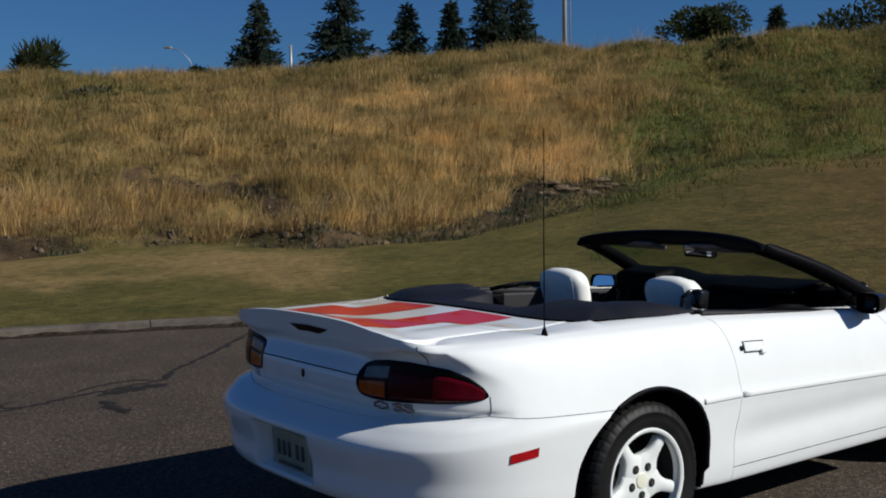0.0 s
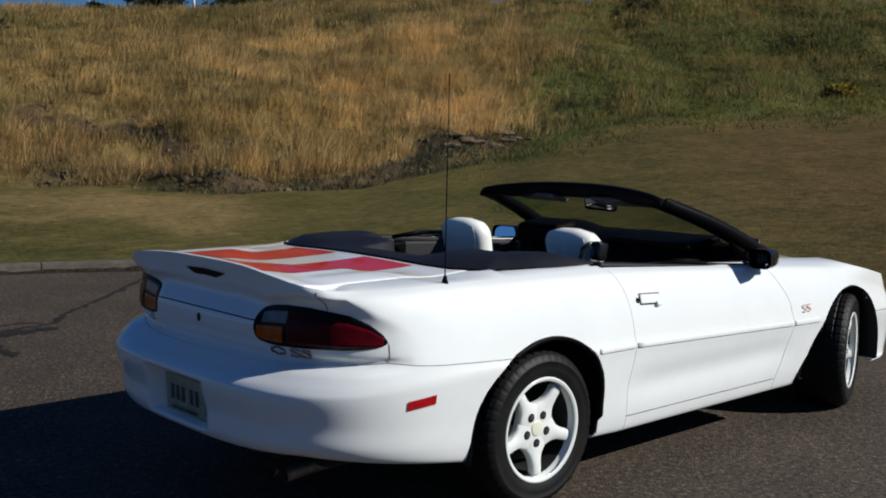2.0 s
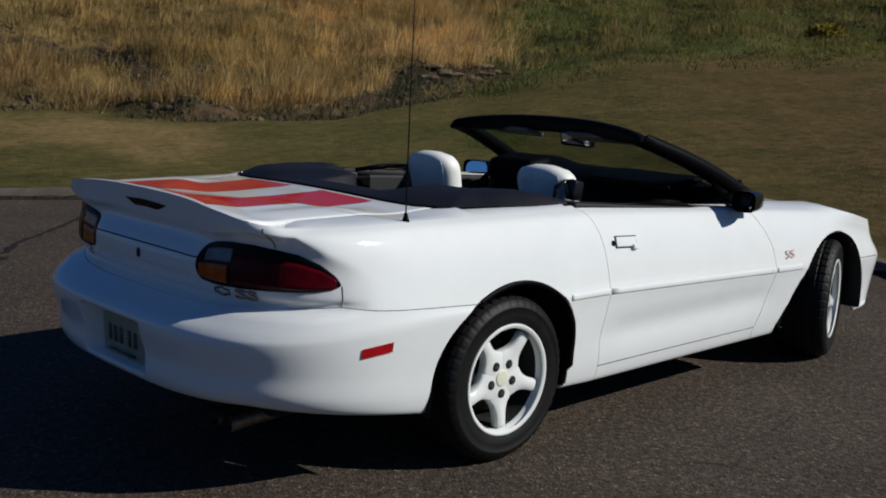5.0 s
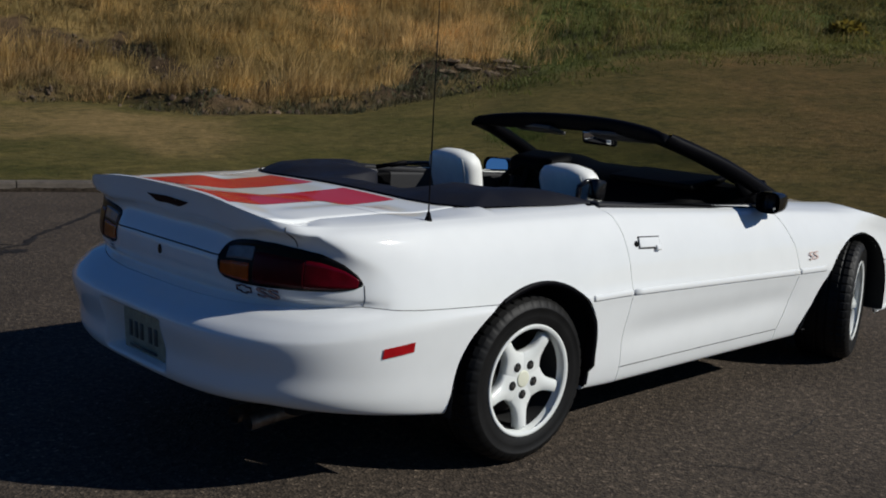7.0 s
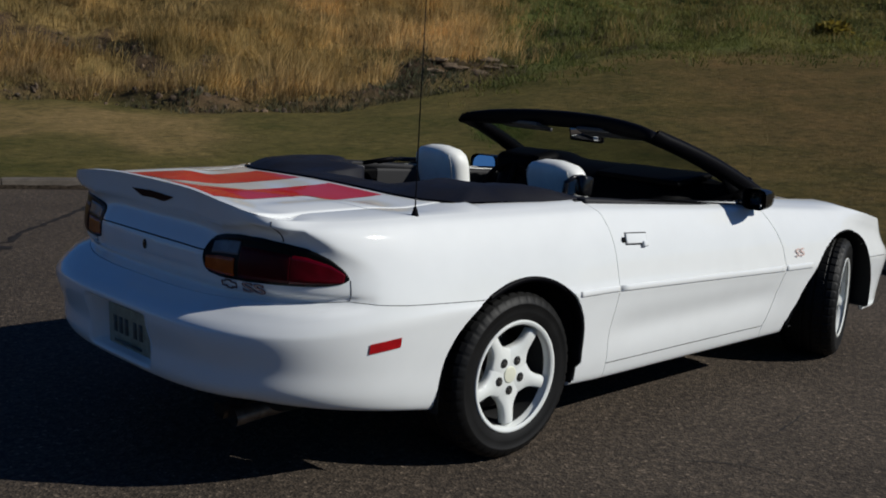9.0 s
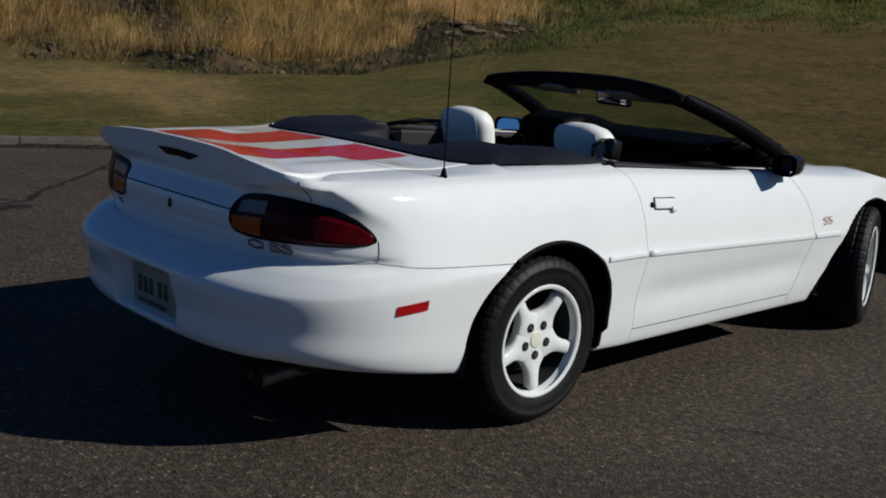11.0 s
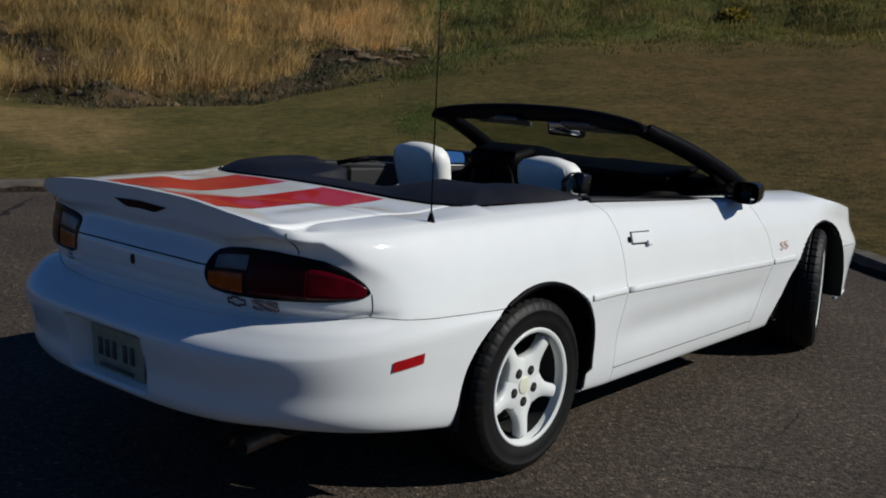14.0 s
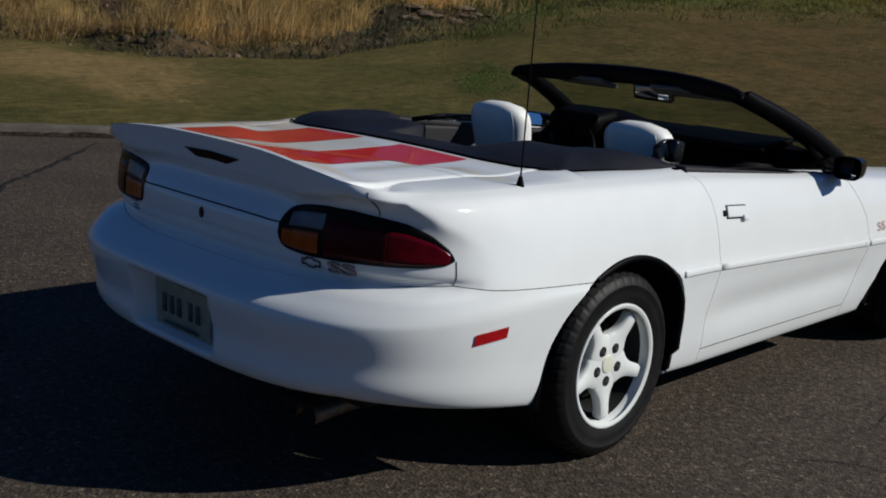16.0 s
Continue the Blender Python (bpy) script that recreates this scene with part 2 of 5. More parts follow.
bump(ASPHALT, stones.outputs["Distance"], 0.7, 0.006)
TAR = material("tar_crack_seal", (0.018, 0.016, 0.015), 0.85, spec=0.15)
bump(TAR, noise_tex(TAR, coords(TAR), 60.0, 4), 0.4, 0.004)
GUTTER = material("gutter_strip", (0.02, 0.016, 0.012), 0.95, spec=0.1)
set_col(GUTTER, ramp(GUTTER, noise_tex(GUTTER, coords(GUTTER), 30.0, 5), [(0.35, (0.008, 0.006, 0.004)), (0.7, (0.045, 0.034, 0.024))]))
CONCRETE = material("kerb_concrete", (0.36, 0.33, 0.29), 0.85)
cv = coords(CONCRETE, world_space=True)
set_col(CONCRETE, mix(CONCRETE, 1.0, ramp(CONCRETE, noise_tex(CONCRETE, cv, 3.0, 8, 0.7), [(0.3, (0.040, 0.032, 0.024)), (0.52, (0.105, 0.086, 0.066)), (0.8, (0.20, 0.168, 0.132))]), ramp(CONCRETE, noise_tex(CONCRETE, cv, 140.0, 3), [(0.3, (0.8, 0.8, 0.8)), (0.7, (1.1, 1.1, 1.1))]), "MULTIPLY"))
bump(CONCRETE, noise_tex(CONCRETE, cv, 60.0, 6), 0.4, 0.006)


def across(m):
    """0 to 1 over the lawn from the side beside the hill's foot to the browner far side."""
    g = m.node_tree.nodes.new("ShaderNodeNewGeometry")
    d = m.node_tree.nodes.new("ShaderNodeVectorMath")
    d.operation = "DOT_PRODUCT"
    d.inputs[1].default_value = (0.05, -0.05, 0.0)
    link(m, g.outputs["Position"], d.inputs[0])
    return ramp(m, d.outputs["Value"], [(0.0, (0, 0, 0)), (0.45, (1, 1, 1))])


def blades_mat(name, lo, hi, patch, scale=0.35, mottle=None, brown=None):
    """Grass: two colours by blade, a third in broad patches."""
    m = material(name, hi, 0.7, spec=0.25)
    g = m.node_tree.nodes.new("ShaderNodeNewGeometry")
    own = ramp(m, g.outputs["Random Per Island"], [(0.0, lo), (1.0, hi)])
    v = coords(m, world_space=True)
    big = ramp(m, noise_tex(m, v, scale, 5, 0.6), [(0.40, (0, 0, 0)), (0.62, (1, 1, 1))])
    col = mix(m, big, own, mix(m, 0.85, own, patch))
    # mottle: uneven tone, its dark patches painted as shadows among the clumps
    if mottle:
        col = mix(m, 1.0, col, ramp(m, noise_tex(m, coords(m, (1.0, 0.8, 2.2), True), mottle, 5, 0.65), [(0.36, (0.52, 0.55, 0.54)), (0.52, (1.0, 1.0, 1.0)), (0.66, (1.36, 1.28, 1.16))]), "MULTIPLY")
    if brown:
        col = mix(m, across(m), col, mix(m, 0.55, col, brown))
    set_col(m, col)
    # thin leaves pass about half of the light
    t = m.node_tree.nodes.new("ShaderNodeBsdfTranslucent")
    link(m, col, t.inputs[0])
    sh = m.node_tree.nodes.new("ShaderNodeMixShader")
    sh.inputs[0].default_value = 0.45
    link(m, m.node_tree.nodes["Principled BSDF"].outputs[0], sh.inputs[1])
    link(m, t.outputs[0], sh.inputs[2])
    link(m, sh.outputs[0], m.node_tree.nodes["Material Output"].inputs[0])
    return m


# ---- the car's skin ----
XC, XF = -0.2, 3.0          # where the rear and front corners begin
SUB = 8
ZX = [-1.0, -0.4, 0.5, 1.9, 2.6, 3.1, 3.6]
LEVEL_Z = [
    [0.37, 0.285, 0.24, 0.225, 0.225, 0.24, 0.26],
    [0.35, 0.265, 0.225, 0.212, 0.21, 0.22, 0.24],
    [0.39, 0.32, 0.293, 0.277, 0.275, 0.28, 0.28],
    [0.47, 0.44, 0.42, 0.39, 0.38, 0.38, 0.36],
    [0.565, 0.56, 0.56, 0.51, 0.49, 0.47, 0.44],
    [0.61, 0.625, 0.613, 0.558, 0.54, 0.52, 0.47],
    [0.65, 0.665, 0.66, 0.61, 0.60, 0.56, 0.50],
    [0.72, 0.745, 0.74, 0.68, 0.665, 0.60, 0.52],
    [0.80, 0.825, 0.815, 0.745, 0.725, 0.64, 0.54],
    [0.87, 0.885, 0.875, 0.80, 0.77, 0.675, 0.555],
    [0.925, 0.93, 0.92, 0.845, 0.80, 0.70, 0.565],
    [0.95, 0.953, 0.945, 0.865, 0.82, 0.715, 0.57],
]
LEVEL_W = [0.84, 0.885, 0.908, 0.925, 0.942, 0.949, 0.940, 0.925, 0.906, 0.882, 0.852, 0.806]
LEVEL_N = [3.0, 3.2, 3.5, 3.6, 3.6, 3.7, 4.6, 5.0, 5.0, 6.0, 6.0, 5.2]
LEVEL_BOW = [0, 0, 0, 0, 0, 0.02, 0.08, 0.10, 0.10, 0.09, 0.03, 0]
LEVEL_XR = [-1.06, -1.125, -1.152, -1.150, -1.176, -1.16, -1.065, -1.095, -1.102, -1.066, -1.032, -1.024]
LEVEL_XF = [3.43, 3.53, 3.58, 3.62, 3.63, 3.62, 3.58, 3.51, 3.43, 3.35, 3.28, 3.2]
WIDTH_X = [-1.2, -0.2, 0.3, 1.2, 1.9, 2.5, 3.0]
WIDTH_F = [0.985, 0.985, 1.0, 0.985, 0.978, 0.985, 0.935]
NR, NS1, NS2, NS3, NF = 120, 26, 36, 34, 14
DOOR_BACK = ([0.29, 0.42, 0.51, 0.61, 0.70, 0.79, 0.865, 0.926, 0.953], [0.545, 0.533, 0.546, 0.550, 0.545, 0.535, 0.515, 0.485, 0.455])
DOOR_FRONT = ([0.28, 0.345, 0.426, 0.564, 0.68, 0.768, 0.862], [1.805, 1.842, 1.879, 1.916, 1.888, 1.832, 1.745])
NL = len(LEVEL_W)


def rear_thetas(n):
    """Even steps along a rear corner's curve, as its angle."""
    t = np.linspace(0, 1, 4000) ** 3
    t = np.r_[t * 0.5, 1 - t[::-1][1:] * 0.5] * math.pi / 2
    x = 0.93 * np.abs(np.cos(t)) ** (2 / n)
    y = 0.93 * np.sin(t) ** (2 / n)
    s = np.r_[0, np.cumsum(np.hypot(np.diff(x), np.diff(y)))]
    return np.interp(np.linspace(0, s[-1], NR + 1), s, t)


THETA_F = np.linspace(0, math.pi / 2, NF + 1)


def spoiler_rise(y):
    return np.clip(1 - (np.abs(y) / 0.72) ** 2.9, 0, 1)


# the seam over the rear bumper climbs to the corner and falls to the wheel arch
SEAM_X = [-1.06, -1.0, -0.83, -0.58, -0.22, 0.5, 1.9, 2.6, 3.1, 3.6]
SEAM_Z = [0.664, 0.680, 0.697, 0.674, 0.652, 0.656, 0.61, 0.60, 0.56, 0.50]


def level_row(k):
    """Points of one level, from the middle of the tail round to the middle of the nose, on the car's right side (y < 0)."""
    zx = lambda x: np.interp(x, SEAM_X, SEAM_Z) if k == 6 else np.interp(x, ZX, LEVEL_Z[k])
    w = LEVEL_W[k]
    width = lambda x: (w + max(0.915 - w, 0) * float(smoothstep(2.35, 2.85, x))) * np.interp(x, WIDTH_X, WIDTH_F)
    pts = []
    for th in rear_thetas(LEVEL_N[k]):
        x = XC - (XC - LEVEL_XR[k]) * abs(math.cos(th)) ** (2 / LEVEL_N[k])
        y = width(XC) * math.sin(th) ** (2 / LEVEL_N[k])
        x += LEVEL_BOW[k] * y * y * min(1.0, (XC - x) / 0.35)
        z = zx(x)
        if k >= 9:
            z += (0.020, 0.045, 0.055)[k - 9] * spoiler_rise(y) * smoothstep(-0.6, -0.9, x)
        pts.append((x, -y, z))
    d1 = np.interp(zx(0.5), *DOOR_BACK)
    d2 = np.interp(zx(1.9), *DOOR_FRONT)
    xs = np.r_[np.linspace(XC, d1, NS1 + 1)[1:], np.linspace(d1, d2, NS2 + 1)[1:], np.linspace(d2, XF, NS3 + 1)[1:]]
    pts += [(x, -width(x), zx(x)) for x in xs]
    for th in THETA_F[1:]:
        x = XF + (LEVEL_XF[k] - XF) * math.sin(th) ** (2 / 2.2)
        pts.append((x, -width(XF) * max(math.cos(th), 0) ** (2 / 2.2), zx(x)))
    return pts


BASE = np.array([level_row(k) for k in range(NL)])
SKIN = spline(BASE, SUB)


def sculpt():
    """The hollow under the rear lip, which runs out over the quarter, and the plate's recess."""
    for c in range(NR + 1):
        top, x_top = SKIN[-1, c, 2], SKIN[-1, c, 0]
        for r in range(len(SKIN)):
            x, y, z = SKIN[r, c]
            y = abs(y)
            crest = np.interp(y, [0.62, 0.70, 0.76, 0.81, 0.845, 0.872, 0.895], [top - 0.036, top - 0.030, 0.930, 0.895, 0.856, 0.815, 0.75]) if y > 0.62 else top - np.interp(y, [0, 0.45, 0.56, 0.62], [0.092, 0.080, 0.058, 0.036])
            below = crest - z
            if z > 0.65:
                deep = np.interp(y, [0.60, 0.72, 0.80, 0.85, 0.885, 0.905], [0.054, 0.058, 0.058, 0.052, 0.030, 0.0])
                foot_of = smoothstep(0.655, 0.69, z)
                inset = deep * (1 - math.exp(-max(below, 0.0) / np.interp(y, [0.5, 0.70, 0.85], [0.026, 0.020, 0.050]))) * foot_of
                # the lip hangs over the hollow; the lower panel leans under
                wide = 1 - float(smoothstep(0.70, 0.765, y))
                tall = max(top - crest, 0.02)
                lip_x = x_top - 0.042 + 0.020 * (1 - np.clip(-below / tall, 0, 1))
                mid = 1 - float(smoothstep(0.33, 0.44, y))
                hollow = x + deep * foot_of - 0.026 * mid * float(smoothstep(0.68, 0.805, z) * (1 - smoothstep(0.815, 0.905, z)))
                hung = lip_x if below <= 0 else hollow + (lip_x - hollow) * math.exp(-below / 0.028)
                SKIN[r, c, 0] = (x + inset) * (1 - wide) + hung * wide
                if below < 0:
                    SKIN[r, c, 2] += wide * 0.0105 * min(-below / 0.06, 1.0)
                # the boot is flatter across than the bumper below it
                SKIN[r, c, 0] += (1 - float(smoothstep(0.22, 0.62, y))) * np.interp(z, [0.675, 0.78, 0.95], [0.0, 0.024, 0.037])
            if 0.36 < z < 0.60 and y < 0.25:
                SKIN[r, c, 0] += 0.080 * smoothstep(0.225, 0.195, y) * smoothstep(0.378, 0.392, z) * smoothstep(0.575, 0.562, z)


sculpt()
for _ in range(4):
    # ease the corner's relief
    c0, c1, r0 = int(NR * 0.53), NR + 2, 6 * SUB + 3
    SKIN[r0:-1, c0:c1] = 0.5 * SKIN[r0:-1, c0:c1] + 0.125 * (SKIN[r0 - 1:-2, c0:c1] + SKIN[r0 + 1:, c0:c1] + SKIN[r0:-1, c0 - 1:c1 - 1] + SKIN[r0:-1, c0 + 1:c1 + 1])
for r in range(len(SKIN)):
    for c in range(NR + 6, SKIN.shape[1]):
        x, y, z = SKIN[r, c]
        SKIN[r, c, 1] += 0.012 * math.exp(-(((z - 0.43) / 0.065) ** 2)) * float(smoothstep(0.40, 0.75, x) * smoothstep(2.05, 1.70, x))
C_REAR, C_D1, C_D2, C_F = NR, NR + NS1, NR + NS1 + NS2, NR + NS1 + NS2 + NS3
C_END = C_F + NF
ROWS = len(SKIN)

REAR_ARCH = (0.002, 0.325)
FRONT_ARCH = (2.575, 0.325)


def arch_radius(which, ang):
    """Radius of a wheel opening towards an angle (degrees, 0 ahead, 90 up)."""
    ang = ang % 360
    if which == 0:
        return np.interp(ang, [0, 9, 28, 49, 79, 100, 113, 125, 149, 160, 177, 190, 270, 340, 352, 360], [0.342, 0.347, 0.390, 0.396, 0.388, 0.384, 0.384, 0.390, 0.408, 0.412, 0.404, 0.415, 0.41, 0.336, 0.340, 0.342])
    return np.interp(ang, [0, 60, 90, 125, 155, 175, 188, 215, 270, 360], [0.350, 0.372, 0.378, 0.39, 0.415, 0.47, 0.56, 0.56, 0.39, 0.350])


def arch_test(x, z):
    for i, (cx, cz) in enumerate((REAR_ARCH, FRONT_ARCH)):
        r = math.hypot(x - cx, z - cz)
        if r < 0.75:
            big = arch_radius(i, math.degrees(math.atan2(z - cz, x - cx)))
            if r < big:
                return (cx, cz, big / max(r, 1e-6), i)
    return None


def arch_snap(x, z):
    best = min((REAR_ARCH, FRONT_ARCH), key=lambda c: math.hypot(x - c[0], z - c[1]))
    i = 0 if best == REAR_ARCH else 1
    a = math.atan2(z - best[1], x - best[0])
    r = arch_radius(i, math.degrees(a))
    return best[0] + r * math.cos(a), best[1] + r * math.sin(a)


def panel(keep, sides=(1,), gap=0.0021, depth=0.014, extra=None, lip=True):
    """The faces of the skin for which keep(row, column) holds, with narrow gaps at their edges and thickness behind."""
    bm = bmesh.new()
    for side in sides:
        verts = {}

        def v(r, c):
            if (r, c) not in verts:
                x, y, z = SKIN[r, c]
                verts[r, c] = bm.verts.new((x, y * side, z))
            return verts[r, c]

        cut = set()
        for r in range(ROWS - 1):
            for c in range(C_END):
                if not keep(r, c):
                    continue
                mid = (SKIN[r, c] + SKIN[r + 1, c] + SKIN[r, c + 1] + SKIN[r + 1, c + 1]) / 4
                if arch_test(mid[0], mid[2]):
                    cut.update([(r, c), (r + 1, c), (r, c + 1), (r + 1, c + 1)])
                    continue
                q = (v(r, c), v(r, c + 1), v(r + 1, c + 1), v(r + 1, c))
                bm.faces.new(q if side > 0 else q[::-1])
        for key in cut:
            if key in verts:
                p = verts[key].co
                p.x, p.z = arch_snap(p.x, p.z)
        if extra:
            extra(bm, v, side)
    bmesh.ops.remove_doubles(bm, verts=bm.verts[:], dist=5e-4)
    bm.normal_update()
    rim = [e for e in bm.edges if len(e.link_faces) == 1]
    moves = {}
    for e in rim:
        f = e.link_faces[0]
        t = (e.verts[1].co - e.verts[0].co).normalized()
        inward = t.cross(f.normal)
        if inward.dot(f.calc_center_median() - e.verts[0].co) < 0:
            inward = -inward
        for w in e.verts:
            moves.setdefault(w, Vector((0, 0, 0)))
            moves[w] += inward
    for w, d in moves.items():
        if d.length > 1e-6:
            w.co += d.normalized() * gap
    for e in rim:
        e.smooth = False
    if depth:
        pos = {tuple(w.co): w.normal.copy() for w in moves}
        res = bmesh.ops.extrude_edge_only(bm, edges=rim)
        for w in [g for g in res["geom"] if isinstance(g, bmesh.types.BMVert)]:
            n = pos.get(tuple(w.co), Vector((0, 0, 1)))
            w.co -= n * depth
    return bm


def on_skin(c, level, out=0.0):
    """A point of the skin at a column and a level, moved out along its normal."""
    r = level * SUB
    r0, c0 = int(min(r, ROWS - 2)), int(min(c, C_END - 1))
    fr, fc = r - r0, c - c0
    p = (SKIN[r0, c0] * (1 - fr) + SKIN[r0 + 1, c0] * fr) * (1 - fc) + (SKIN[r0, c0 + 1] * (1 - fr) + SKIN[r0 + 1, c0 + 1] * fr) * fc
    du = SKIN[r0, c0 + 1] - SKIN[r0, c0]
    dv = SKIN[r0 + 1, c0] - SKIN[r0, c0]
    n = np.cross(du, dv)
    n = n / max(np.linalg.norm(n), 1e-9)
    return Vector(p + n * out)


def skin_at(z, x=None, y=None, out=0.0):
    """The point of the skin's right side at a height z and either a place x along the side or an offset y across the tail."""
    best = None
    if x is not None:
        cols = range(NR // 2, C_END)
        for c in cols:
            colx = np.interp(z, SKIN[SUB:, c, 2], SKIN[SUB:, c, 0])
            if best is None:
                prev, best = colx, c
                continue
            if colx >= x:
                f = (x - prev) / max(colx - prev, 1e-6)
                cc = c - 1 + min(max(f, 0), 1)
                break
            prev = colx
    else:
        prev = 0.0
        cc = 0.0
        for c in range(1, NR):
            coly = -np.interp(z, SKIN[SUB:, c, 2], SKIN[SUB:, c, 1])
            if coly >= y:
                cc = c - 1 + (y - prev) / max(coly - prev, 1e-6)
                break
            prev = coly
    c0 = int(cc)
    zz = SKIN[SUB:, c0, 2] * (1 - (cc - c0)) + SKIN[SUB:, c0 + 1, 2] * (cc - c0)
    level = (SUB + np.interp(z, zz, np.arange(len(zz)))) / SUB
    return on_skin(cc, level, out)


def lid_front(y):
    """The boot lid's front edge, bowed back in the middle."""
    return np.interp(abs(y), [0, 0.2, 0.33, 0.45, 0.58, 0.70], [-0.268, -0.268, -0.266, -0.262, -0.235, -0.16])


def deck_z(x, y):
    """The lid: flat ahead, then ramping up on to the rear lip, earlier towards the sides."""
    y = abs(y)
    flat = np.interp(x, [-1.1, -0.55, -0.35, -0.12], [0.968, 0.970, 0.976, 0.992]) - 0.020 * (y / 0.66) ** 2
    x0 = np.interp(y, [0, 0.1, 0.42, 0.6], [-0.68, -0.66, -0.50, -0.42])
    ln = np.interp(y, [0, 0.1, 0.42, 0.6], [0.26, 0.25, 0.16, 0.14])
    lift = np.interp(y, [0, 0.42, 0.6, 0.66], [0.026, 0.024, 0.008, 0.002])
    # the lip's ends run forward along the lid's sides as low ridges
    ridge = np.interp(y, [0.42, 0.47, 0.54, 0.60, 0.645], [0, 0.001, 0.012, 0.012, 0.010]) * float(smoothstep(-0.34, -0.56, x) * smoothstep(-0.95, -0.82, x))
    return flat + lift * float(smoothstep(x0, x0 - ln, x)) + ridge


LID_Y = 0.645
car = thing("car", "white two-door convertible with orange stripes, its roof folded down, on asphalt", "car")

# main shell: tail panel and quarters
L = lambda k: k * SUB


def quarter_top(bm, v, side):
    """The narrow top of the quarter panel, in to the lid and the folded roof."""
    for c in range(0, C_D1):
        cols = []
        for cc in (c, c + 1):
            p = SKIN[ROWS - 1, cc]
            inner = min(LID_Y + 0.003, -p[1] - 0.0004) if p[0] < -0.21 else np.interp(p[0], [-0.21, -0.16, 0.1, 0.45], [0.648, 0.70, 0.735, 0.757])
            cols.append((p, inner))
        if -cols[1][0][1] < LID_Y + 0.002:
            continue
        a, b = v(ROWS - 1, c), v(ROWS - 1, c + 1)
        row = [[a, b]]
        for f in (0.35, 0.7, 1.0):
            pair = []
            for p, inner in cols:
                y = -(-p[1] * (1 - f) + inner * f)
                ztop = p[2] + (deck_z(p[0], LID_Y) - p[2]) * smoothstep(-0.92, -0.80, p[0]) if p[0] < -0.1 else p[2] + 0.014
                z = p[2] + (ztop - p[2]) * math.sin(f * math.pi / 2)
                pair.append(bm.verts.new((p[0], y * side, z)))
            row.append(pair)
        for (p, q), (s, t) in zip(row, row[1:]):
            f4 = (p, q, t, s)
            bm.faces.new(f4 if side > 0 else f4[::-1])


part("body_shell", panel(lambda r, c: (r >= L(6) and c < C_D1) or (r < L(6) and C_D1 - 19 <= c < C_D1), (1, -1), extra=quarter_top, gap=0.0013), WHITE, car)
part("rear_bumper", panel(lambda r, c: r < L(6) and c < C_D1 - 19, (1, -1), gap=0.0012), WHITE, car)


def belt_top(c0, c1, inner, rise=0.012):
    def build(bm, v, side):
        for c in range(c0, c1):
            rows = [[v(ROWS - 1, c), v(ROWS - 1, c + 1)]]
            for f in (0.5, 1.0):
                pair = []
                for cc in (c, c + 1):
                    p = SKIN[ROWS - 1, cc]
                    pair.append(bm.verts.new((p[0], (p[1] * (1 - f) - inner(p[0]) * f) * side, p[2] + rise * math.sin(f * math.pi / 2))))
                rows.append(pair)
            for (p, q), (s, t) in zip(rows, rows[1:]):
                f4 = (p, q, t, s)
                bm.faces.new(f4 if side > 0 else f4[::-1])
    return build


for side in (1, -1):
    door = part("door", panel(lambda r, c: r >= L(2) and C_D1 <= c < C_D2, (side,), extra=belt_top(C_D1, C_D2, lambda x: 0.76)), WHITE, car)
    part("rocker_panel", panel(lambda r, c: r < L(2) and C_D1 <= c < C_D2, (side,)), WHITE, car)
    part("front_fender", panel(lambda r, c: r >= (L(0) if c < C_D2 + 20 else L(5)) and C_D2 <= c < C_F + 3, (side,), extra=belt_top(C_D2, C_F + 3, lambda x: np.interp(x, [1.7, 2.6, 3.3], [0.72, 0.68, 0.55]), 0.02)), WHITE, car)
    # the dark line along the sill
    part("panel_seam", tube_bm([Vector((p.x, p.y * side, p.z)) for p in (on_skin(c, 2.0, -0.001) for c in np.linspace(C_D1, C_D2 - 0.1, 40))], 0.0018, 6), GAP, car)
    # protective moulding along the door and fender
    for c0, c1 in ((C_D1 - 8.7, C_D1 - 0.2), (C_D1 + 0.25, C_D2 - 0.25), (C_D2 + 0.3, C_D2 + 8)):
        rows = []
        for c in np.linspace(c0, c1, 24):
            ps = [on_skin(c, lv, o) for lv, o in ((4.78, 0.0), (4.82, 0.0035), (4.9, 0.0052), (5.2, 0.0052), (5.34, 0.0035), (5.38, 0.0))]
            rows.append([Vector((p.x, p.y * side, p.z)) for p in ps])
        bm = grid_bm(rows, flip=side < 0)
        bm.faces.new([bm.verts[:][i] for i in range(6)])
        bm.faces.new([bm.verts[:][-6 + i] for i in range(6)])
        bmesh.ops.recalc_face_normals(bm, faces=bm.faces[:])
        part("side_moulding", bm, WHITE, door if c0 > C_D1 - 1 and c1 < C_D2 else car)
part("front_bumper", panel(lambda r, c: (c >= C_F + 3) or (r < L(5) and c >= C_D2 + 20), (1, -1)), WHITE, car)

# bonnet
bm = grid_bm([[(x, y, np.interp(x, [1.85, 2.1, 2.5, 2.9, 3.3, 3.6], [0.915, 0.905, 0.86, 0.785, 0.68, 0.56]) - 0.035 * (y / 0.7) ** 2)
               for y in np.linspace(-1, 1, 15) * np.interp(x, [1.7, 2.6, 3.3, 3.6], [0.712, 0.672, 0.545, 0.2])] for x in np.linspace(1.9, 3.46, 18)], flip=True)
part("bonnet", bm, WHITE, car)

# boot lid with its raised rear lip, stripes lying on it
edge = SKIN[ROWS - 1]


def lip_edge(y):
    c = np.interp(abs(y), -edge[:NR, 1], np.arange(NR))
    i = int(c)
    p = edge[i] * (1 - (c - i)) + edge[i + 1] * (c - i)
    return p[0], p[2]


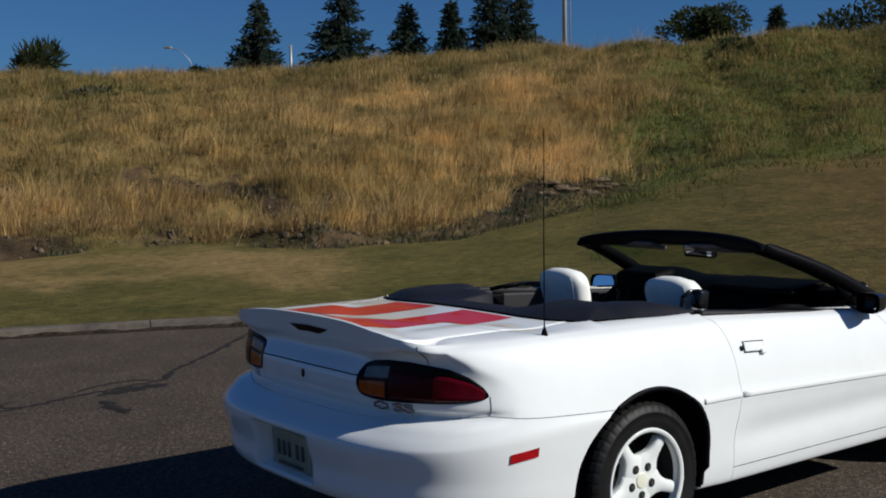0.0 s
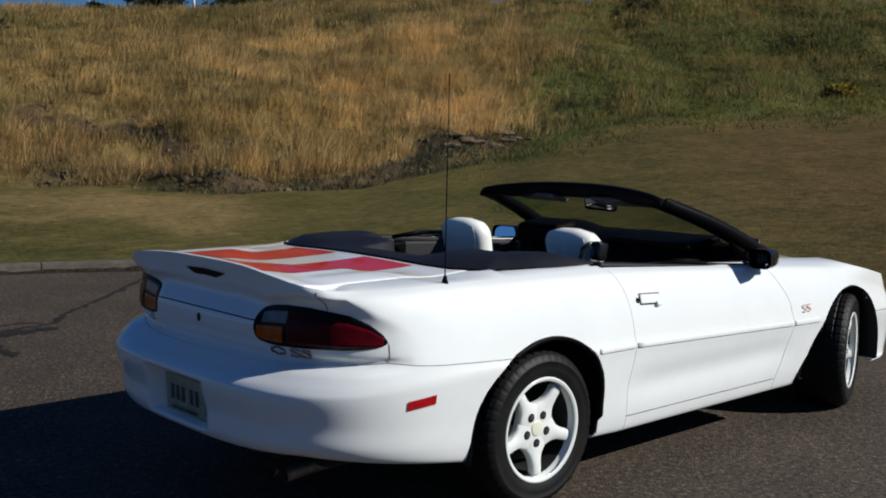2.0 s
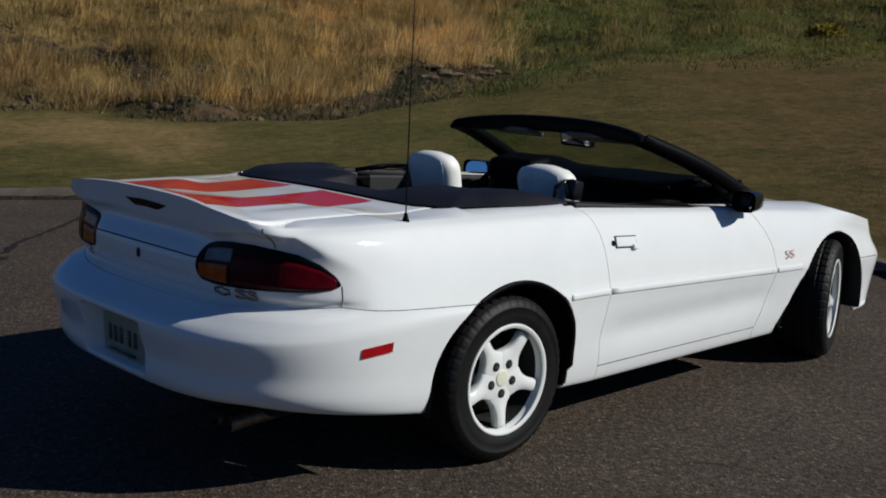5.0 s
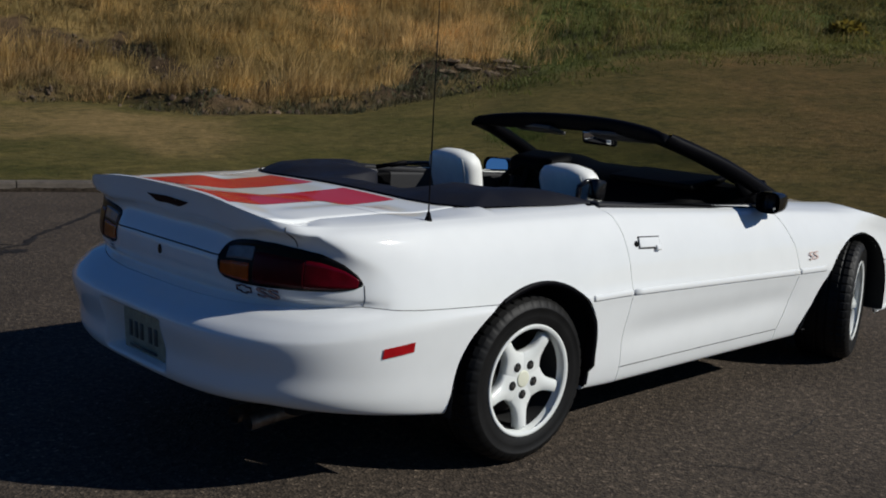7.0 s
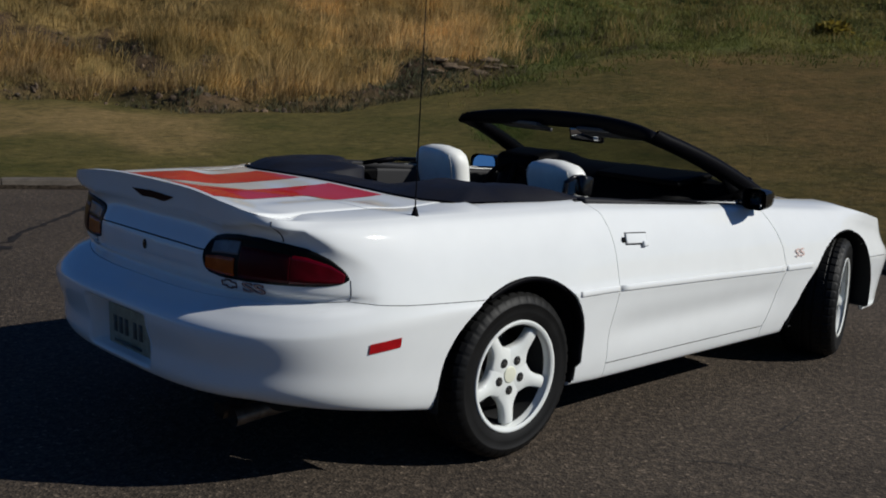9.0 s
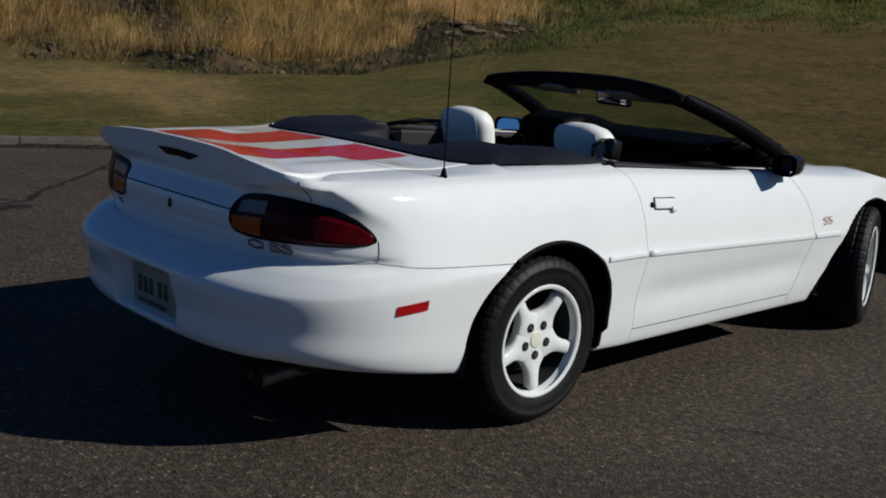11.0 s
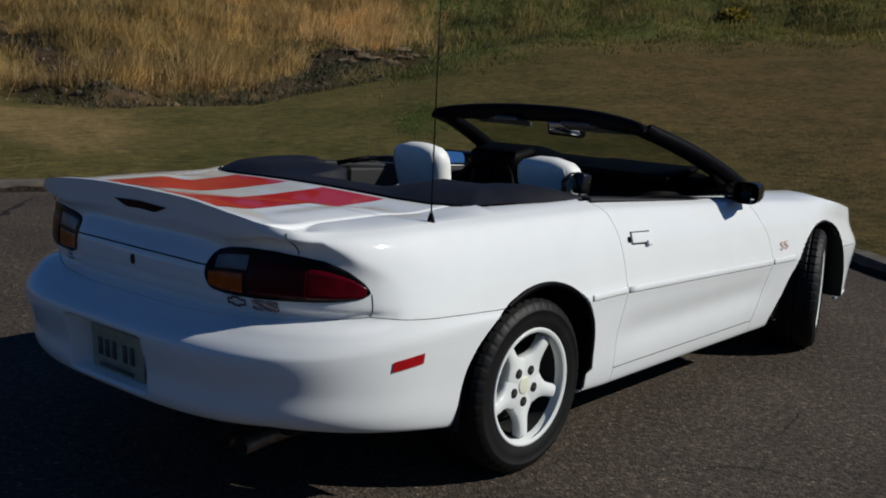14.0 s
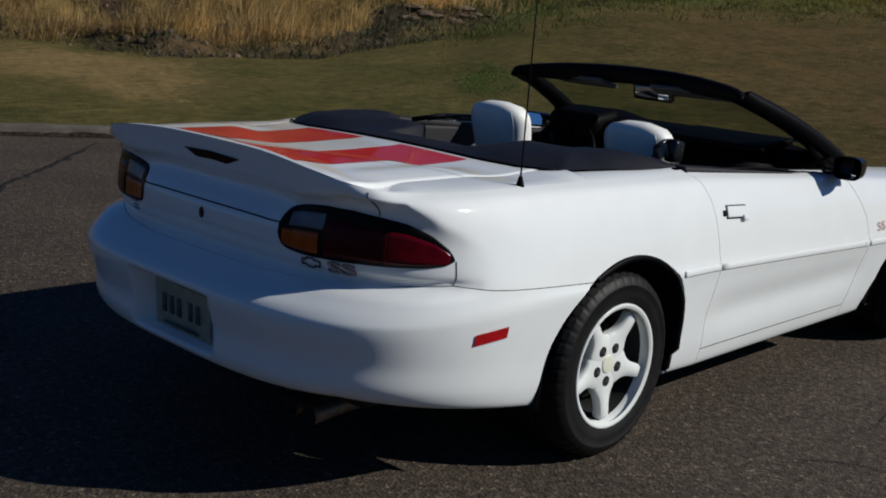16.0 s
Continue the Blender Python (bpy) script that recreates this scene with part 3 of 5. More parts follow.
def lid_point(y, s, up=0.0):
    xe, ze = lip_edge(y)
    x = xe + (lid_front(y) - xe) * s
    off = (ze - deck_z(xe, y)) * (1 - smoothstep(0, 0.22, s))
    return (x, y, deck_z(x, y) + off + up)


LID_YS = sorted([s * y for s in (1, -1) for y in (0.06, 0.13, 0.2, 0.27, 0.34, 0.38, 0.42, 0.44, 0.46, 0.485, 0.51, 0.535, 0.56, 0.58, 0.60, 0.622, LID_Y)] + [0.0])
LID_S = [0, 0.01, 0.03] + list(np.linspace(0.06, 1.0, 34))
turned = lambda p: (p[0], p[1], p[2] - 0.022)
lid = part("boot_lid", grid_bm([[turned(lid_point(-LID_Y, s))] + [lid_point(y, s) for y in LID_YS] + [turned(lid_point(LID_Y, s))] for s in LID_S], flip=True), WHITE, car)
for a, b in ((0.10, 0.42), (-0.42, -0.10)):
    bm = grid_bm([[lid_point(y, s, 0.0012) for y in np.linspace(a, b, 9)] for s in np.linspace(0.02, 0.965, 40)], flip=True)
    part("stripe", bm, ORANGE, lid, "orange racing stripe")

# black sheet added behind the panels so their gaps read shaded; wheel wells, floor
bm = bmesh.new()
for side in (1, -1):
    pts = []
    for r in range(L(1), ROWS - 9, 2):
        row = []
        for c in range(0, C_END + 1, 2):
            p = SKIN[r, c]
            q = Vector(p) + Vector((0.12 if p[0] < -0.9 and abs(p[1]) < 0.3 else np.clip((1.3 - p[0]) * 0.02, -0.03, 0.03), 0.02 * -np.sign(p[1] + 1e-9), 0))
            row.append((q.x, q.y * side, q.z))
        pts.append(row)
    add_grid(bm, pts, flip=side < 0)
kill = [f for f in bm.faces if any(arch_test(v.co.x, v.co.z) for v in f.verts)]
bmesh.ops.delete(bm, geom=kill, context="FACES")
part("gap_shade_shell", bm, GAP, car)
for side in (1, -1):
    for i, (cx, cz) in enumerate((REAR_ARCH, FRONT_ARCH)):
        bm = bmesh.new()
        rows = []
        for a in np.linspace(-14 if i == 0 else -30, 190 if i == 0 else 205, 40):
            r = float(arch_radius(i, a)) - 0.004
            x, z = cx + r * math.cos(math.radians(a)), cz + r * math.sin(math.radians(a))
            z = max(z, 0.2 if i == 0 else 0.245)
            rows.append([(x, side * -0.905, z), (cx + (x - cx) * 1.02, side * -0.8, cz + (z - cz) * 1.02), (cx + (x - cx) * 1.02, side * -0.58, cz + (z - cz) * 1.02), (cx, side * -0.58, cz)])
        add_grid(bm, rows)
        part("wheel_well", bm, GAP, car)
for side in (1, -1):
    rows = []
    for a in np.linspace(-12, 120, 30):
        r = float(arch_radius(0, a))
        c, s = math.cos(math.radians(a)), math.sin(math.radians(a))
        y = 0.93 if s > -0.05 else 0.905
        rows.append([(REAR_ARCH[0] + (r + d) * c, -side * (y + o), REAR_ARCH[1] + (r + d) * s) for d, o in ((0.004, -0.012), (0.002, 0.004), (-0.016, 0.0), (-0.02, -0.04))])
    part("arch_liner", grid_bm(rows), BLACK_TRIM, car)
bm = box_bm(4.2, 1.16, 0.22, pose(1.25, 0, 0.36), 0.03)
box_bm(1.75, 1.7, 0.14, pose(1.22, 0, 0.31), 0.03, bm=bm)
part("underbody", bm, GAP, car)

# seams, keyholes
tip = skin_at(0.768, y=0.849)
seam_low = [skin_at(z, x=tip.x, out=0.0005) for z in np.linspace(0.700, 0.768, 8)]
for side in (1, -1):
    part("panel_seam", tube_bm([Vector((p.x, p.y * side, p.z)) for p in seam_low], 0.0013, 6), GAP, car)
    ps = [skin_at(z, y=y, out=0.0005) for z, y in ((0.952, 0.690), (0.938, 0.692), (0.924, 0.694), (0.910, 0.695), (0.896, 0.695), (0.884, 0.694))]
    part("panel_seam", tube_bm([Vector((p.x, p.y * side, p.z)) for p in ps], 0.0018, 6), GAP, car)
# line between boot lid and tail panel
ps = [skin_at(0.815 + 0.003 * (1 - (y / 0.37) ** 2), y=abs(y), out=0.0005) for y in np.linspace(-0.37, 0.37, 25)]
for p, y in zip(ps, np.linspace(-0.37, 0.37, 25)):
    p.y = y
part("panel_seam", tube_bm(ps, 0.0026, 6), GAP, car)
p = skin_at(0.778, y=0.001)
part("boot_lock", cyl_bm(0.012, 0.012, 0.008, Matrix.Translation(p) @ pose(0, 0, 0, 0, 90, 0) @ Matrix.Diagonal((1.5, 1, 1, 1)), 16, 0.002), GLOSS_BLACK, car, "black boot lock")

# high brake lamp in the lip
rows = []
for y in np.linspace(-0.15, 0.15, 21):
    t = abs(y) / 0.15
    hi = 0.972 - 0.006 * t
    lo = hi - 0.026 * (1 - max(t - 0.55, 0) / 0.45) - 0.001
    q = [skin_at(z, y=max(abs(y), 0.002), out=0.003) for z in np.linspace(lo, hi, 5)]
    for k in q:
        k.y = y
    rows.append(q)
part("brake_lamp", grid_bm(rows, flip=True), BRAKE_LENS, car, "dark red high brake lamp")

# tail lamps
LAMP_Y = [0.372, 0.376, 0.385, 0.402, 0.45, 0.53, 0.62, 0.70, 0.76, 0.79, 0.812, 0.834, 0.842, 0.846]
LAMP_TOP = [0.812, 0.834, 0.852, 0.866, 0.880, 0.890, 0.889, 0.880, 0.868, 0.853, 0.836, 0.803, 0.785, 0.772]
LAMP_BOT = [0.786, 0.768, 0.752, 0.742, 0.736, 0.737, 0.740, 0.742, 0.744, 0.746, 0.749, 0.755, 0.761, 0.768]


def lamp_point(y, t, out, grow=0.0):
    top, bot = np.interp(y, LAMP_Y, LAMP_TOP) + grow, np.interp(y, LAMP_Y, LAMP_BOT) - grow
    return skin_at(bot + (top - bot) * t, y=y, out=out)


def lamp_patch(s0, s1, t0, t1, out, side, n=12, m=7, grow=0.0, skirt=True):
    rows = []
    for s in s0 + (s1 - s0) * (0.5 - 0.5 * np.cos(np.linspace(0, math.pi, n))):
        row = []
        for j, t in enumerate(np.linspace(t0, t1, m)):
            p = lamp_point(s, t, out, grow)
            row.append(Vector((p.x, p.y * side, p.z)))
        rows.append(row)
    bm = grid_bm(rows, flip=side > 0)
    if skirt:
        rim = [e for e in bm.edges if len(e.link_faces) == 1]
        bm.normal_update()
        res = bmesh.ops.extrude_edge_only(bm, edges=rim)
        nv = [g for g in res["geom"] if isinstance(g, bmesh.types.BMVert)]
        for w in nv:
            w.co.x += 0.008
            w.co.y -= 0.004 * side * -1
    return bm


for side in (1, -1):
    lamp = part("tail_lamp", lamp_patch(0.372, 0.846, 0, 1, 0.003, side, 40, 9), LAMP_BLACK, car, "tail lamp with black surround")
    part("reversing_lens", lamp_patch(0.406, 0.536, 0.54, 0.84, 0.006, side), CLEAR, lamp, "clear reversing lens")
    part("turn_lens", lamp_patch(0.386, 0.524, 0.08, 0.47, 0.006, side), AMBER, lamp, "amber turn signal lens")
    part("red_lens", lamp_patch(0.545, 0.718, 0.07, 0.74, 0.006, side, 14), RED_LENS, lamp, "dark red lamp lens")
    part("red_lens", lamp_patch(0.720, 0.838, 0.06, 0.76, 0.006, side, 14), RED_BRIGHT, lamp, "bright red lamp lens")

# side markers at the rear bumper
for side in (1, -1):
    rows = []
    for x in np.linspace(-0.722, -0.602, 8):
        q = [skin_at(z + (x + 0.66) * 0.1, x=x, out=0.004) for z in (0.529, 0.533, 0.548, 0.560, 0.564)]
        rows.append([Vector((p.x, p.y * side, p.z)) for p in q])
    part("side_marker", grid_bm(rows, flip=side < 0), MARKER, car, "red side marker lamp")

# number plate in its recess
plate = part("number_plate", box_bm(0.006, 0.305, 0.152, pose(-1.1090, 0.0, 0.466, 0, -3, 0), 0.002), PLATE, car, "pale worn number plate")
for i, y in enumerate((0.100, 0.058, 0.016, -0.048, -0.090)):
    part("plate_mark", box_bm(0.003, 0.026, 0.062, pose(-1.1125, y, 0.470, 0, -3, 0)), PLATE_INK, plate)
part("plate_mark", box_bm(0.003, 0.20, 0.010, pose(-1.1155, 0, 0.408, 0, -3, 0)), PLATE_INK, plate)
# badges: an outlined cross shape and two letters
p = skin_at(0.718, y=0.495, out=0.003)
q = skin_at(0.718, y=0.55, out=0.003)
along = (Vector((q.x, q.y, q.z)) - Vector((p.x, p.y, p.z))).normalized()


def outline(points, r, place, ax, up, mat, parent):
    part("emblem", tube_bm([place + ax * a + up * b for a, b in points] + [place + ax * points[0][0] + up * points[0][1]], r, 5, False), mat, parent)


UP = (skin_at(0.74, y=0.52) - skin_at(0.70, y=0.52)).normalized()
cross = [(0.8 * a, 0.9 * b) for a, b in [(-0.042, -0.010), (-0.018, -0.010), (-0.018, -0.017), (0.014, -0.017), (0.016, -0.010), (0.042, -0.010), (0.046, 0.010), (0.020, 0.010), (0.018, 0.017), (-0.014, 0.017), (-0.016, 0.010), (-0.038, 0.010)]]
outline(cross, 0.0028, p, along, UP, DECAL, car)


def letters(text, size, m, mat, parent, name="lettering", line=0.0):
    cu = bpy.data.curves.new("text", "FONT")
    cu.body, cu.size, cu.extrude, cu.align_x, cu.align_y = text, size, 0.0008, "CENTER", "CENTER"
    if line:
        cu.fill_mode, cu.extrude, cu.bevel_depth, cu.bevel_resolution = "NONE", 0.0, line, 1
    ob = new("text", cu)
    dg = bpy.context.evaluated_depsgraph_get()
    me = bpy.data.meshes.new_from_object(ob.evaluated_get(dg))
    bpy.data.objects.remove(ob)
    me.materials.clear()
    me.materials.append(mat)
    out = new(name, me)
    out.matrix_basis = m
    out.parent = parent
    return out


def frame_of(place, ax, up):
    n = ax.cross(up).normalized()
    u = n.cross(ax).normalized()
    return Matrix(((ax.x, u.x, n.x, place.x), (ax.y, u.y, n.y, place.y), (ax.z, u.z, n.z, place.z), (0, 0, 0, 1)))


s0 = skin_at(0.719, y=0.652, out=0.006)
s1 = skin_at(0.719, y=0.553, out=0.006)
ss_ax = (s0 - s1).normalized()
letters("SS", 0.052, frame_of((s0 + s1) / 2, ss_ax, UP) @ Matrix.Diagonal((2.0, 1, 1, 1)), DECAL_PALE, car)
letters("SS", 0.052, frame_of((s0 + s1) / 2, ss_ax, UP) @ Matrix.Diagonal((2.0, 1, 1, 1)), DECAL, car, "lettering_outline", 0.0016)
letters("SS", 0.058, frame_of(skin_at(0.628, x=2.045, out=0.006), Vector((1, 0, 0)), Vector((0, 0.2, 1)).normalized()) @ Matrix.Diagonal((1.7, 1, 1, 1)), DECAL_PALE, car)

for i, (a, b) in enumerate(((0.0, 0.040), (0.014, 0.030), (0.028, 0.044))):
    q0, q1 = skin_at(0.735 - a, y=0.44, out=0.002), skin_at(0.735 - a, y=0.44 + b, out=0.002)
    part("emblem", tube_bm([(q0.x, -q0.y, q0.z), (q1.x, -q1.y, q1.z)], 0.0038, 6), DECAL_GREY, car, "faint grey emblem")

# door handle and lock
for side in (1, -1):
    a = skin_at(0.803, x=0.685)
    tilt = math.degrees(math.atan2(skin_at(0.825, x=0.685).y - skin_at(0.785, x=0.685).y, 0.04))
    face = Matrix.Translation((0.685, a.y * side, 0.803)) @ pose(0, 0, 0, -tilt * side, 3.0, 0)
    part("handle_recess", box_bm(0.148, 0.006, 0.052, face, 0.001, 1), GAP, car)
    h = part("door_handle", box_bm(0.139, 0.014, 0.043, face, 0.005, 3), WHITE, car)
    part("handle_pull", box_bm(0.034, 0.016, 0.024, face @ pose(0.054, -0.006 * side, -0.024), 0.007, 3), WHITE, h)
    part("lock_barrel", cyl_bm(0.013, 0.012, 0.01, pose(0.598, skin_at(0.803, x=0.6).y * side, 0.803, 90, 0, 0), 16, 0.002), GLOSS_BLACK, car)

# aerial
mast = part("aerial", tube_bm([(-0.446, -0.785, 0.95), (-0.446, -0.785, 1.0), (-0.443, -0.784, 1.35), (-0.436, -0.782, 1.74)], [0.0030, 0.0026, 0.0021, 0.0016], 8), BLACK_TRIM, car)
part("aerial_base", cyl_bm(0.017, 0.005, 0.044, pose(-0.446, -0.785, 0.962), 20, 0.003), BLACK_TRIM, mast)


# ---- wheels ----
def make_wheel(steer, x, side):
    hub = new("wheel")
    hub.parent = car
    hub.matrix_basis = pose(x, -0.768 * side, 0.3265, 0, 0, (0 if side > 0 else 180) + steer)
    return hub


def tyre_bm():
    prof = [(-0.13, 0.222), (-0.136, 0.235), (-0.1405, 0.255), (-0.1415, 0.262), (-0.140, 0.285), (-0.1425, 0.288), (-0.1415, 0.292), (-0.128, 0.316), (-0.110, 0.327), (-0.085, 0.331), (-0.08, 0.326), (-0.072, 0.326), (-0.067, 0.332),
            (-0.03, 0.3325), (-0.025, 0.327), (-0.017, 0.327), (-0.012, 0.3325), (0.012, 0.3325), (0.017, 0.327), (0.025, 0.327), (0.03, 0.3325),
            (0.067, 0.332), (0.072, 0.326), (0.08, 0.326), (0.085, 0.331), (0.110, 0.327), (0.128, 0.316), (0.1415, 0.292), (0.1425, 0.288), (0.140, 0.285), (0.1415, 0.262), (0.1405, 0.255), (0.136, 0.235), (0.13, 0.222)]
    shoulder = {7: 1.0, 8: 1.0, 9: 1.0, 12: 0.8, 21: 0.8, 24: 1.0, 25: 1.0, 26: 1.0}
    prof = [(a, 0.2115 + (r - 0.222) * 1.035) for a, r in prof]
    return lathe_bm(prof, 264, wobble=lambda i, k: -0.006 * shoulder[i] if i in shoulder and (k + (3 if i > 16 else 0)) % 6 < 1 else 0.0)


TYRE = mesh_of(tyre_bm(), "tyre", RUBBER)
for poly in TYRE.polygons:
    if math.hypot(poly.center.x, poly.center.z) > 0.312:
        poly.use_smooth = False
RIM = mesh_of(lathe_bm([(-0.132, 0.201), (-0.138, 0.210), (-0.1375, 0.217), (-0.131, 0.2195), (-0.127, 0.2150), (-0.122, 0.2085), (-0.112, 0.2025), (-0.098, 0.1985)], 72), "rim", WHEEL)
# barrel behind the white rim, coloured black for the shade inside the wheel
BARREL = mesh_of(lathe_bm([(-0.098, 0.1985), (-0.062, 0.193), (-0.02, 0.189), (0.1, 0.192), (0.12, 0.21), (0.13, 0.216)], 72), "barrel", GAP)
sp = bmesh.new()
# five spokes flaring into a broad star at the hub, with rounded ends standing proud of the rim
SPOKE = [(0.0, 0.074), (0.060, 0.072), (0.086, 0.060), (0.096, 0.050), (0.106, 0.041), (0.118, 0.034), (0.134, 0.0285), (0.152, 0.0260), (0.170, 0.0255), (0.183, 0.0260), (0.191, 0.0240), (0.1955, 0.018)]
for k in range(5):
    own = bmesh.new()
    rows = []
    for i, (r, hw) in enumerate(SPOKE):
        d = -0.101 - 0.012 * float(smoothstep(0.07, 0.18, r)) + (0.005 if i == len(SPOKE) - 1 else 0.0)
        rows.append([(-hw + 0.001, d + 0.034, r), (-hw - 0.001, d + 0.014, r), (-hw * 0.93, d + 0.005, r), (-hw * 0.78, d, r), (0, d - 0.002, r), (hw * 0.78, d, r), (hw * 0.93, d + 0.005, r), (hw + 0.001, d + 0.014, r), (hw - 0.001, d + 0.034, r)])
    rows.append([(a, -0.080, 0.199) for a, _, _ in rows[-1]])
    add_grid(own, rows, flip=False)
    bmesh.ops.recalc_face_normals(own, faces=own.faces[:])
    own.transform(Matrix.Rotation(radians(72 * k + 36), 4, "Y"))
    me = bpy.data.meshes.new("tmp")
    own.to_mesh(me)
    own.free()
    sp.from_mesh(me)
cyl_bm(0.076, 0.072, 0.03, pose(0, -0.0855, 0, 90, 0, 0), 40, 0.004, bm=sp)
SPOKES = mesh_of(sp, "spokes", WHEEL)
CAP = material("cream_cap_enamel", (0.70, 0.70, 0.56), 0.35)
HUBCAP = mesh_of(cyl_bm(0.036, 0.031, 0.008, pose(0, -0.1025, 0, 90, 0, 0), 32, 0.003), "hub_cap", CAP)
# black discs laid on the hub, painted shade in place of nut pockets
NUTHOLE = mesh_of(cyl_bm(0.0185, 0.0180, 0.006, pose(0, -0.1022, 0, 90, 0, 0), 16, 0.001), "nut_pocket_shade", GAP)
NUT = mesh_of(cyl_bm(0.0095, 0.008, 0.006, pose(0.002, -0.1045, -0.003, 90, 0, 0), 6, 0.001), "lug_nut", DARK_STEEL)
DISC = mesh_of(lathe_bm([(-0.012, 0.07), (-0.014, 0.075), (-0.014, 0.150), (0.008, 0.150), (0.008, 0.07)], 48), "brake_disc", DARK_STEEL)
CALIPER = mesh_of(box_bm(0.09, 0.07, 0.15, pose(0.13, 0.0, -0.02), 0.02), "brake_caliper", DARK_STEEL)
# black disc added to darken the wheel's inside
BACK = mesh_of(cyl_bm(0.19, 0.19, 0.01, pose(0, 0.06, 0, 90, 0, 0), 32), "wheel_shade_disc", GAP)
for x in (0.0, 2.575):
    for side in (1, -1):
        hub = make_wheel(19 if x > 1 else 0, x, side)
        for nm, me in (("tyre", TYRE), ("rim", RIM), ("barrel", BARREL), ("spokes", SPOKES), ("hub_cap", HUBCAP), ("brake_disc", DISC), ("brake_caliper", CALIPER), ("wheel_shade_disc", BACK)):
            ob = new(nm, me)
            ob.parent = hub
        for k in range(5):
            a = radians(72 * k + 36)
            for nm, me in (("nut_pocket_shade", NUTHOLE), ("lug_nut", NUT)):
                ob = new(nm, me)
                ob.parent = hub
                ob.matrix_basis = pose(0.061 * math.sin(a), 0, 0.061 * math.cos(a))

# exhaust tips
for y in (-0.40, -0.49):
    part("exhaust_tip", tube_bm([(-0.6, y - 0.05, 0.28), (-0.85, y, 0.25), (-0.98, y, 0.24)], [0.028, 0.030, 0.032], 20, False), EXHAUST, car)
part("silencer", box_bm(0.35, 0.9, 0.16, pose(-0.72, 0.05, 0.30), 0.06, 3), DARK_STEEL, car)

# ---- cabin ----
# tub
bm = bmesh.new()
add_grid(bm, [[(x, y, z - (drop if z > 0.8 else 0)) for x, drop in ((-0.12, 0), (0.3, 0), (1.0, 0.008), (1.3, 0.035), (1.6, 0.058), (1.95, 0.08))] for y, z in ((-0.80, 0.945), (-0.76, 0.90), (-0.72, 0.45), (0, 0.42), (0.72, 0.45), (0.76, 0.90), (0.80, 0.945))])
add_grid(bm, [[(-0.1, y, z) for y in (-0.72, 0.72)] for z in (0.4, 0.93)])
part("cabin_tub", bm, CABIN, car)
for side in (1, -1):
    bm = box_bm(1.36, 0.055, 0.46, pose(1.13, -0.752 * side, 0.674, 0, 2.6, 0), 0.02, 3)
    box_bm(1.32, 0.075, 0.03, pose(1.12, -0.765 * side, 0.900, 0, 4.6, 0), 0.012, 3, bm=bm)
    box_bm(0.6, 0.07, 0.06, pose(1.05, -0.735 * side, 0.72), 0.025, 3, bm=bm)
    part("door_trim", bm, TRIM_GREY, car)
    # black weather strip along the belt
    part("belt_strip", tube_bm([(0.42, -0.775 * side, 0.955), (0.9, -0.772 * side, 0.932), (1.4, -0.768 * side, 0.899), (1.74, -0.765 * side, 0.884)], 0.008, 8), BLACK_TRIM, car)


# folded roof under its vinyl cover: a U round the back of the cabin
def cover_bm():
    n = 96
    rows = []
    for i in range(n + 1):
        a = -1 + 2 * i / n
        t, sgn = abs(a), (-1 if a < 0 else 1)
        if t < 0.55:
            yo = 0.70 * (t / 0.55)
            xo = lid_front(yo) + 0.006
            xi, yi = -0.07 + 0.27 * float(smoothstep(0.22, 0.31, t)), 0.50 * (t / 0.55)
            zo = deck_z(xo, yo) - 0.002
        else:
            f = (t - 0.55) / 0.45
            xo, yo = -0.16 + f * 0.65, 0.70 + 0.062 * smoothstep(0, 0.7, f)
            xi, yi = 0.20 + f * 0.32, 0.50 + 0.235 * smoothstep(0, 1, f)
            zo = np.interp(xo, [-0.16, 0.1, 0.5], [0.972, 0.966, 0.956])
        hump = float(smoothstep(0.22, 0.36, t))
        top = 0.984 + (0.030 if a < 0 else 0.026) * hump - 0.046 * float(smoothstep(0.7, 1.0, t))
        row = []
        for k in range(13):
            u = k / 12
            arch = math.sin(min(u * (1.6 if a < 0 else 3.4), 1.0) * math.pi / 2) if u < 0.75 else 1 - 0.45 * ((u - 0.75) / 0.25) ** 2
            z = zo + (top - zo) * arch
            z += 0.003 * noise.noise((xo * 6 + u * 3, a * 9, 1.7))
            row.append((xo + (xi - xo) * u, sgn * (yo + (yi - yo) * u), z))
        row.append((xi + 0.004, sgn * (yi - 0.008), top - 0.16))
        rows.append(row)
    return grid_bm(rows)


cover = part("roof_cover", cover_bm(), VINYL, car, "black vinyl cover over the folded roof")
part("cover_piping", tube_bm([(lid_front(y) + 0.004, y, deck_z(lid_front(y), y) + 0.003) for y in np.linspace(-0.69, 0.69, 40)], 0.005, 6), BLACK_TRIM, cover)


# rear seat and side panels behind the front seats
part("rear_seat", box_bm(0.16, 1.0, 0.34, pose(0.06, 0, 0.76, 0, -14, 0), 0.05, 4), VINYL, car, "black rear seat backrest")
for side in (1, -1):
    part("side_panel", box_bm(0.55, 0.05, 0.30, pose(0.36, 0.715 * side, 0.780, 0, 0, 0), 0.02, 3), CABIN, car, "black rear side panel")
    part("roof_latch", box_bm(0.05, 0.04, 0.035, pose(0.47, 0.655 * side, 0.935, 0, 8, 0), 0.008, 2), VISOR, car, "grey roof latch bracket")
    part("panel_loop", tube_bm([(0.16 + 0.03 * math.cos(a), 0.33 * side, 0.945 + 0.032 * math.sin(a)) for a in np.linspace(-0.3, 3.6, 12)], 0.006, 6), GLOSS_BLACK, car)


